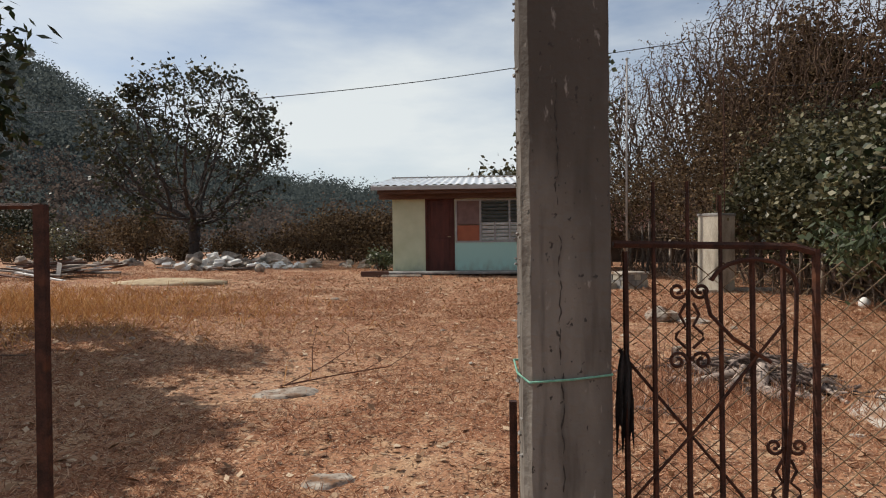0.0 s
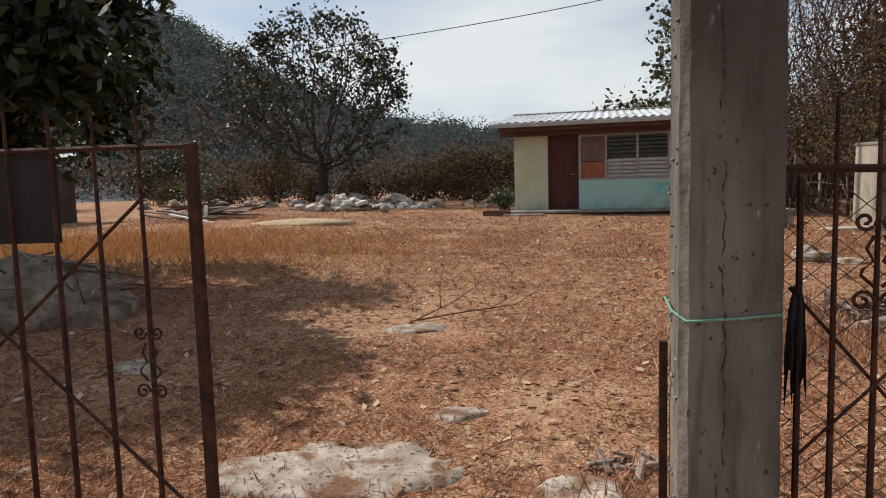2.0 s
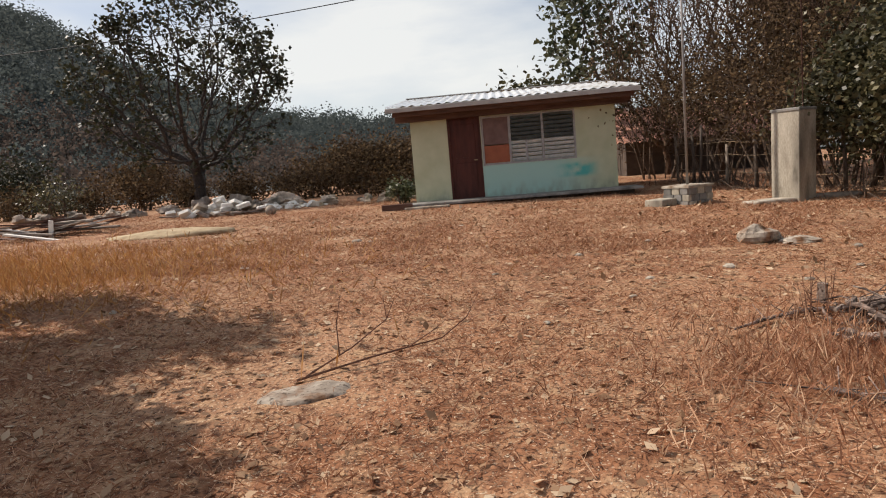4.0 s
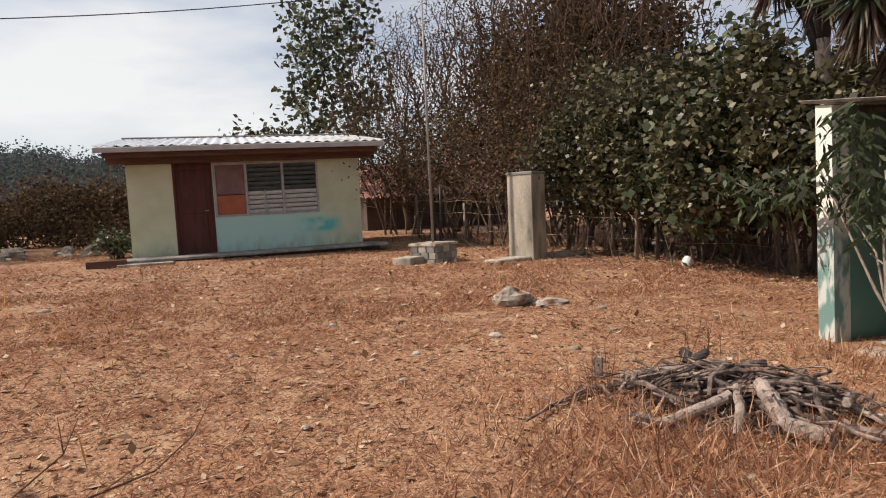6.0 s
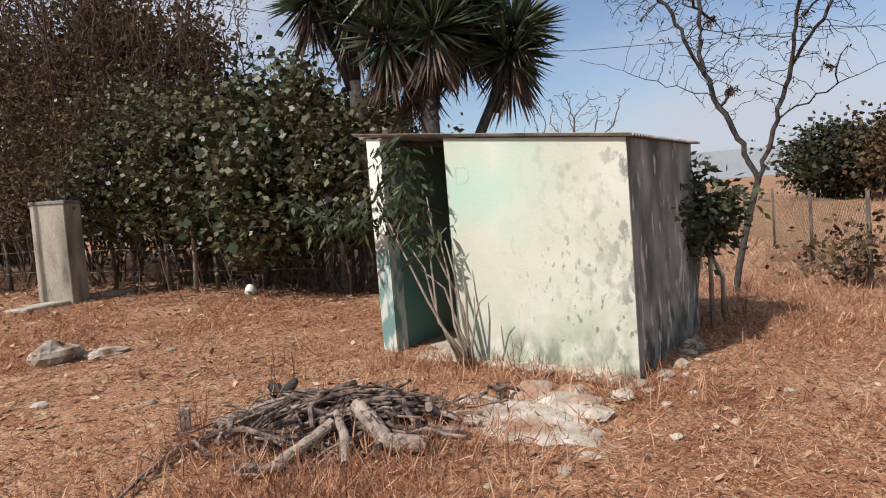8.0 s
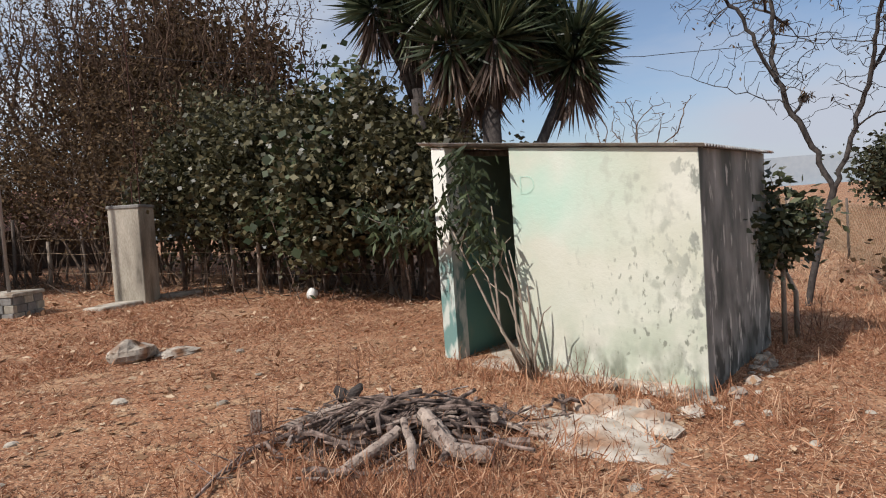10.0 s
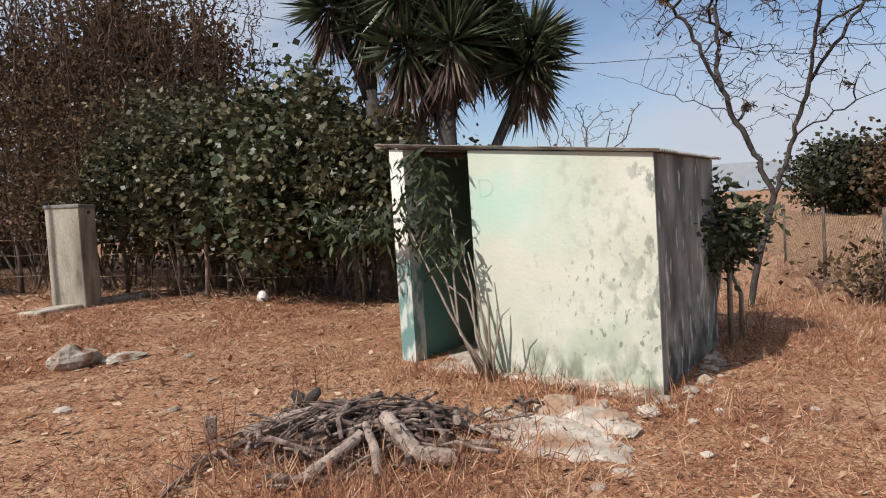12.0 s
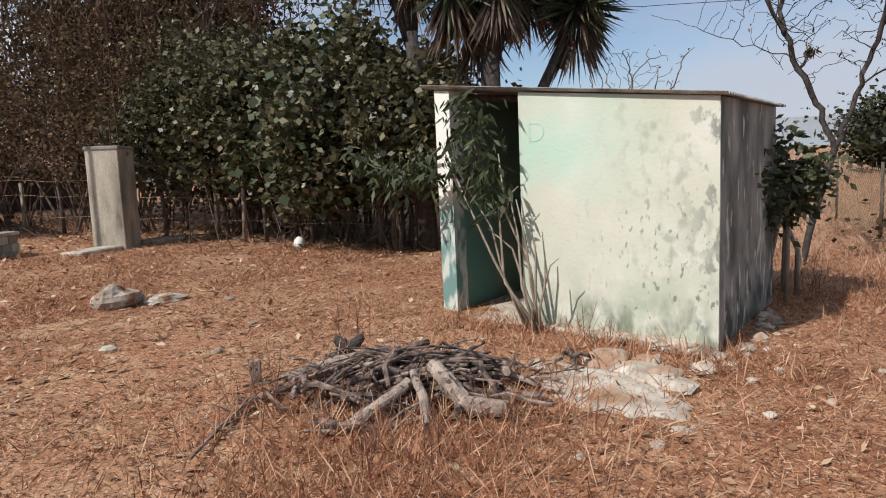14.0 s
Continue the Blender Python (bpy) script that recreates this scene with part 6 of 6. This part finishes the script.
    for i in range(22):
        x, y = -11.3 + rng.gauss(0, 0.6), 16.7 + rng.gauss(0, 0.45)
        L = rng.uniform(0.5, 1.1)
        m = turned(x, y, gz(x, y) + 0.06 + 0.4 * rng.random() * max(0, 1 - abs(x + 11.3) / 1.4), rng.uniform(-40, 40), rng.uniform(-10, 10), rng.uniform(-12, 12))
        part("plank", Build().box(-L, L, -0.07, 0.07, -0.018, 0.018, m), WHITE if i % 7 == 0 else PLANK if i % 2 else BEAM, pk)
    part("plank", Build().box(-0.05, 0.05, -0.015, 0.015, -0.05, 0.42, turned(-10.75, 16.1, gz(-10.7, 16.1), 10, 8, 10)), WHITE, pk)
    # dry scrub behind the boulders
    for i in range(17):
        x = -19 + 17.2 * i / 16 + rng.uniform(-0.5, 0.5)
        y = 24.5 + rng.uniform(-0.8, 2.2) - (0.6 if i > 12 else 0)
        green = i in (2, 3)
        shrub("scrub_bush", "yellow-green bush at the back of the yard" if green else "dry brown scrub bush behind the boulders", x, y, rng.uniform(0.8, 1.5), rng.uniform(0.8, 1.2), 140 + i, stems=9,
              leaf=LEAF_GREEN if green else LEAF_BROWN, per=5, size=0.10, depth=2, low=0.05, spread=0.25, group="scrub at the back")
    shrub("scrub_bush", "small yellow-green bush beside the house", -3.1, 19.6, 0.7, 0.2, 171, stems=6, leaf=LEAF_AIRY, per=8, size=0.10, low=0.1, spread=0.10)
    for i, (x, y, h) in enumerate([(-5.2, 27, 1.9), (-3.6, 29, 2.2), (-7.4, 30, 2.0), (-16.5, 30, 2.2), (-20, 27, 2.4), (-22, 21, 2.6)]):
        shrub("scrub_bush", "tall leafless scrub with pale twigs", x, y, h, 1.7, 181 + i, stems=9, leaf=LEAF_BROWN if i < 4 else LEAF_DARK, per=5, size=0.12, depth=3, low=0.1, spread=0.3, group="scrub at the back")


STRAW_PALE = leaf_mat("pale_pink_straw", (0.26, 0.15, 0.09), (0.46, 0.29, 0.18), (0.62, 0.44, 0.29), 0.3, 0.8)
STRAW_MOUND = mat("bleached_hay", (0.30, 0.22, 0.13), (0.55, 0.43, 0.28), 6, 0.95, 1.0, 40, stretch=(0.5, 2, 2))


def build_fallen_twig():
    """The forked dead twig lying by the flat rock."""
    b = Build()
    z = gz(-1.7, 5.8)
    b.tube([(-1.85, 5.78, z + 0.02), (-1.42, 6.12, z + 0.05), (-0.98, 6.42, z + 0.07), (-0.80, 6.55, z + 0.18), (-0.70, 6.62, z + 0.34)], [0.009, 0.007, 0.005, 0.004, 0.002], 5)
    b.tube([(-1.80, 5.82, z + 0.03), (-1.55, 6.1, z + 0.13), (-1.34, 6.3, z + 0.26), (-1.28, 6.36, z + 0.40)], [0.007, 0.005, 0.004, 0.002], 5)
    b.tube([(-1.62, 6.0, z + 0.10), (-1.64, 6.08, z + 0.30), (-1.61, 6.14, z + 0.48)], [0.007, 0.005, 0.002], 4)
    b.tube([(-1.34, 6.3, z + 0.26), (-1.36, 6.34, z + 0.42)], [0.004, 0.002], 4)
    b.tube([(-1.2, 6.27, z + 0.06), (-1.02, 6.3, z + 0.16), (-0.94, 6.42, z + 0.2)], [0.005, 0.003, 0.002], 4)
    solo("fallen_twig", b, TWIG_RED, "forked reddish dead twig lying on the yard", "twig")


TWIG_RED = mat("reddish_twig", (0.10, 0.045, 0.03), (0.22, 0.11, 0.07), 20, 0.85, 0.3, 80)


def build_dry_weeds():
    """Thin upright dead stems standing round the firewood and the doorway shrub."""
    rng = np.random.default_rng(88)
    for x, y, h in ((1.62, 6.62, 0.34), (1.78, 6.8, 0.40), (2.95, 7.35, 0.42), (3.08, 7.3, 0.30), (2.25, 5.42, 0.26), (1.72, 5.55, 0.30), (1.45, 5.7, 0.28), (4.02, 5.85, 0.34), (3.98, 5.62, 0.22), (6.5, 4.6, 0.4), (7.1, 4.6, 0.45)):
        b = Build()
        for k in range(4):
            p = Vector((x + rng.normal() * 0.04, y + rng.normal() * 0.04, relief(x, y) - 0.02))
            d = Vector((rng.normal() * 0.16, rng.normal() * 0.16, 1)).normalized()
            q = p + d * h * rng.uniform(0.6, 1.1)
            m = p.lerp(q, 0.55) + Vector(rng.normal(size=3)) * 0.012
            b.tube([p, m, q], [0.0035, 0.0028, 0.0014], 4)
            for _ in range(3):
                e = m + Vector((rng.normal() * 0.06, rng.normal() * 0.06, rng.uniform(0.04, 0.12)))
                b.tube([m, e], [0.002, 0.001], 3)
        solo("dry_weed", b, TWIG_RED, "thin reddish dead weed stems standing in dry grass", "weed", group="dead weeds round the firewood")


def build_fence():
    """Chain fence and posts of the field beyond the shed."""
    rng = np.random.default_rng(6)
    posts = [(7.75, 2.85, 1.02), (9.6, 3.45, 1.30), (12.2, 4.3, 1.25), (15.0, 5.2, 1.25), (18.5, 6.3, 1.25), (23, 7.8, 1.25), (29, 9.6, 1.25)]
    for i, (x, y, h) in enumerate(posts):
        z = gz(x, y)
        solo("fence_post", Build().tube([(x, y, z - 0.1), (x + 0.01, y, z + h * 0.5), (x, y + 0.01, z + h)], [0.05, 0.045, 0.04] if i == 0 else [0.035, 0.03, 0.026], 7), RUST if i == 0 else BARK,
             "rusty steel post at the edge of the yard" if i == 0 else "thin dark fence post in dry grass", "fence post", group="posts of the chain fence", smooth=True)
    net = Build()
    for (x0, y0, h0), (x1, y1, h1) in zip(posts[1:], posts[2:]):
        L = math.hypot(x1 - x0, y1 - y0)
        n = int(L / 0.11)
        for s in (-1, 1):
            for k in range(-9, n):
                pts = []
                for q in range(11):
                    w = (k + (q if s > 0 else 10 - q)) * 0.11 / L
                    if 0 <= w <= 1:
                        x, y = x0 + (x1 - x0) * w, y0 + (y1 - y0) * w
                        pts.append((x, y, gz(x, y) + 0.05 + q * 0.11))
                if len(pts) > 1:
                    net.tube([pts[0], pts[-1]], 0.0045, 3, cap=False)
    solo("chain_fence", net, WIRE, "sagging chain-link mesh along the dry field", "fence")
    for x, y in ((9.9, 3.6),):
        shrub("scrub_bush", "dry weed bush by the chain fence", x, y, 0.9, 0.4, int(x * 10), stems=7, leaf=LEAF_BROWN, per=3, size=0.09, low=0.1, group="weeds by the fence")
    far = thing("board_fence", "far board fence across the dry field", "fence", (42, 3.5, gz(42, 3.5)))
    for k in range(26):
        x, y = 42.0 + 0.05 * k, 6.0 - k * 0.24
        part("board", Build().box(x, x + 0.04, y, y + 0.21, -0.2, 1.5 + 0.08 * math.sin(k * 2.1)), BEAM, far)


def build_cables():
    for pts in ([(-26, 18.5, 5.3), (-11.7, 19.5, 5.71), (-6.9, 19.8, 5.99), (-1.6, 20.1, 6.48), (4.06, 20.4, 7.25), (12.2, 20.9, 8.3), (24, 22, 9.6)],
                [(5.0, 19.5, 5.8), (6.8, 17.1, 5.34), (8.6, 14.8, 4.98), (13, 9.1, 4.61), (13.9, 8, 4.61), (20, 1, 4.9)]):
        fine = []
        pv = [Vector(p) for p in pts]
        for i in range(len(pv) - 1):
            a, b_, c, d = pv[max(i - 1, 0)], pv[i], pv[i + 1], pv[min(i + 2, len(pv) - 1)]
            for k in range(6):
                t = k / 6
                fine.append(0.5 * ((2 * b_) + (c - a) * t + (2 * a - 5 * b_ + 4 * c - d) * t * t + (3 * b_ - a - 3 * c + d) * t ** 3))
        fine.append(pv[-1])
        solo("power_cable", Build().tube(fine, 0.013 if pts[0][0] < 0 else 0.007, 5), CABLE, "black overhead cable sagging across the sky", "cable", group="overhead cables", smooth=True)


def build_left_side():
    """Brush heap and a far sheet roof beyond the open gate leaf."""
    rng = random.Random(44)
    nr = np.random.default_rng(44)
    heap = thing("brush_heap", "heap of pale earth and dead brush behind the gate", "brush heap", (-5.7, 5.4, gz(-5.7, 5.4)))
    part("earth", lump(rng, -5.8, 5.5, gz(-5.8, 5.5) + 0.02, 1.15, 0.85, 0.52, 0.3, 9, 16), SOIL_GREY, heap, smooth=True)
    for k in range(70):
        a, r = rng.uniform(0, 6.28), rng.random() ** 0.5
        x, y = -5.8 + math.cos(a) * r * 1.15, 5.5 + math.sin(a) * r * 0.9
        z = gz(x, y) + 0.5 * math.sqrt(max(0.02, 1 - r * r)) + 0.03
        d = Vector(nr.normal(size=3) * (1, 1, 0.3)).normalized() * rng.uniform(0.2, 0.5)
        part("stick", Build().tube([Vector((x, y, z)) - d, Vector((x, y, z)) + Vector((0, 0, 0.04)), Vector((x, y, z)) + d], [0.012, 0.01, 0.005], 5), BARK_PALE if k % 3 == 0 else TWIG, heap)
    hut = thing("hut", "low hut with a pale sheet roof among the mango trees", "hut", (-16.5, 14.5, gz(-16, 14)))
    part("wall", Build().box(-19, -15.2, 13.6, 16.4, 0.4, 2.1), ADOBE, hut)
    part("roof_sheet", corrugated(-19.4, -14.9, 13.2, 2.25, 16.8, 2.75, 0.2, 0.015, 0.006), ROOF_SHEET, hut)


SOIL_GREY = mat("grey_earth", (0.12, 0.085, 0.06), (0.36, 0.29, 0.22), 5, 0.95, 1.0, 30, bump_dist=0.03, third=(0.10, 0.07, 0.05), third_scale=4)
build_left_side()
build_plinth()
build_firewood()
build_debris()
build_back_rubble()
build_fallen_twig()
build_dry_weeds()
build_fence()
build_cables()


# ---- grass and litter ----
def tufts(name, label, material, seed, spots, height, lean, width, rise=(0.4, 0.35)):
    """Single blades; spots are (x, y, scale) arrays."""
    rng = np.random.default_rng(seed)
    n = len(spots)
    z = np.array([relief(x, y) for x, y in spots[:, :2]])
    base = np.column_stack([spots[:, :2], z - 0.004])
    d = rng.normal(size=(n, 3)) * lean
    d[:, 2] = np.abs(rng.normal(size=n)) * rise[0] + rise[1]
    d /= np.linalg.norm(d, axis=1, keepdims=True)
    L = (height * rng.uniform(0.45, 1.3, n) * spots[:, 2])[:, None]
    s = np.cross(d, rand_dirs(rng, n))
    s /= np.linalg.norm(s, axis=1, keepdims=True)
    b = Build().quads(base, d * L, s * width * rng.uniform(0.7, 1.3, size=(n, 1)))
    solo(name, b, material, label, "grass", kind="stuff")


def build_grass():
    rng = np.random.default_rng(55)

    def clumped(n, x0, x1, y0, y1, keep, power=1.0):
        out = []
        while len(out) < n:
            x, y = x0 + (x1 - x0) * rng.random(), y0 + (y1 - y0) * rng.random() ** power
            if noise.noise((x * 0.8, y * 0.8, 9)) + 0.5 * noise.noise((x * 3, y * 3, 2)) > keep + rng.normal() * 0.22:
                out.append((x, y, rng.uniform(0.7, 1.3)))
        return np.array(out)
    tufts("short_grass", "short bleached dry grass over the yard", STRAW, 1, clumped(250000, -6, 7.5, 2.3, 14, -0.2, 1.7), 0.075, 0.9, 0.0030, (0.3, 0.10))
    tufts("short_grass", "thin dry grass at the back of the yard", STRAW, 2, clumped(85000, -14, 7, 10, 22, -0.1, 1.4), 0.085, 0.9, 0.0055, (0.35, 0.12))
    g = rng.normal(size=(15000, 2)) * (2.3, 1.5) + (-8.3, 10.2)
    tufts("tall_grass", "knee-high golden dry grass beside the yard", STRAW_GOLD, 3, np.column_stack([g, rng.uniform(0.5, 1.3, len(g))]), 0.22, 0.5, 0.006)
    a = rng.normal(size=(5200, 2)) * (0.75, 0.6) + (1.75, 5.75)
    c = rng.normal(size=(2200, 2)) * (0.25, 1.2) + (3.95, 5.7)
    e = rng.normal(size=(4500, 2)) * (1.6, 0.9) + (8.2, 3.9)
    k = rng.normal(size=(900, 2)) * (0.35, 0.3) + (0.1, 2.6)
    q = np.vstack([a, c, e, k])
    q = q[~((q[:, 0] > SX0 - 0.02) & (q[:, 0] < SX1) & (q[:, 1] > SY0) & (q[:, 1] < SY1))]
    tufts("weeds", "dry straw weeds round the firewood and the shed", STRAW, 4, np.column_stack([q, rng.uniform(0.4, 1.2, len(q))]), 0.20, 0.5, 0.0035)
    f = np.column_stack([rng.uniform(9, 34, 22000), rng.uniform(-3, 9, 22000)])
    tufts("field_grass", "dry grass of the open field", STRAW_PALE, 5, np.column_stack([f, rng.uniform(0.5, 1.3, len(f))]), 0.20, 0.5, 0.010)
    n = 17000
    p = np.column_stack([rng.uniform(-7, 8.5, n), 2.4 + 14.5 * rng.random(n) ** 1.2])
    m = rng.random(1800)
    h = np.column_stack([4.5 + 3.3 * m + rng.normal(size=1800) * 0.5, 20 - 11.0 * m + rng.normal(size=1800) * 0.5])
    p = np.vstack([p, h])
    p = p[~((p[:, 0] > SX0 - 0.02) & (p[:, 0] < SX1) & (p[:, 1] > SY0) & (p[:, 1] < SY1))]
    z = np.array([relief(x, y) + 0.006 for x, y in p])
    d = rng.normal(size=(len(p), 3)) * (1, 1, 0.25)
    d /= np.linalg.norm(d, axis=1, keepdims=True)
    s = np.cross(d, np.array([0, 0, 1.0]) + rng.normal(size=(len(p), 3)) * 0.3)
    s /= np.linalg.norm(s, axis=1, keepdims=True)
    L = rng.uniform(0.02, 0.085, size=(len(p), 1)) * (1 + 0.03 * (p[:, 1:2] - 3))
    solo("leaf_litter", Build().quads(np.column_stack([p, z]), d * L, s * L * 0.3), LITTER, "curled dry leaves scattered on the ground", "leaves", kind="stuff")


build_grass()
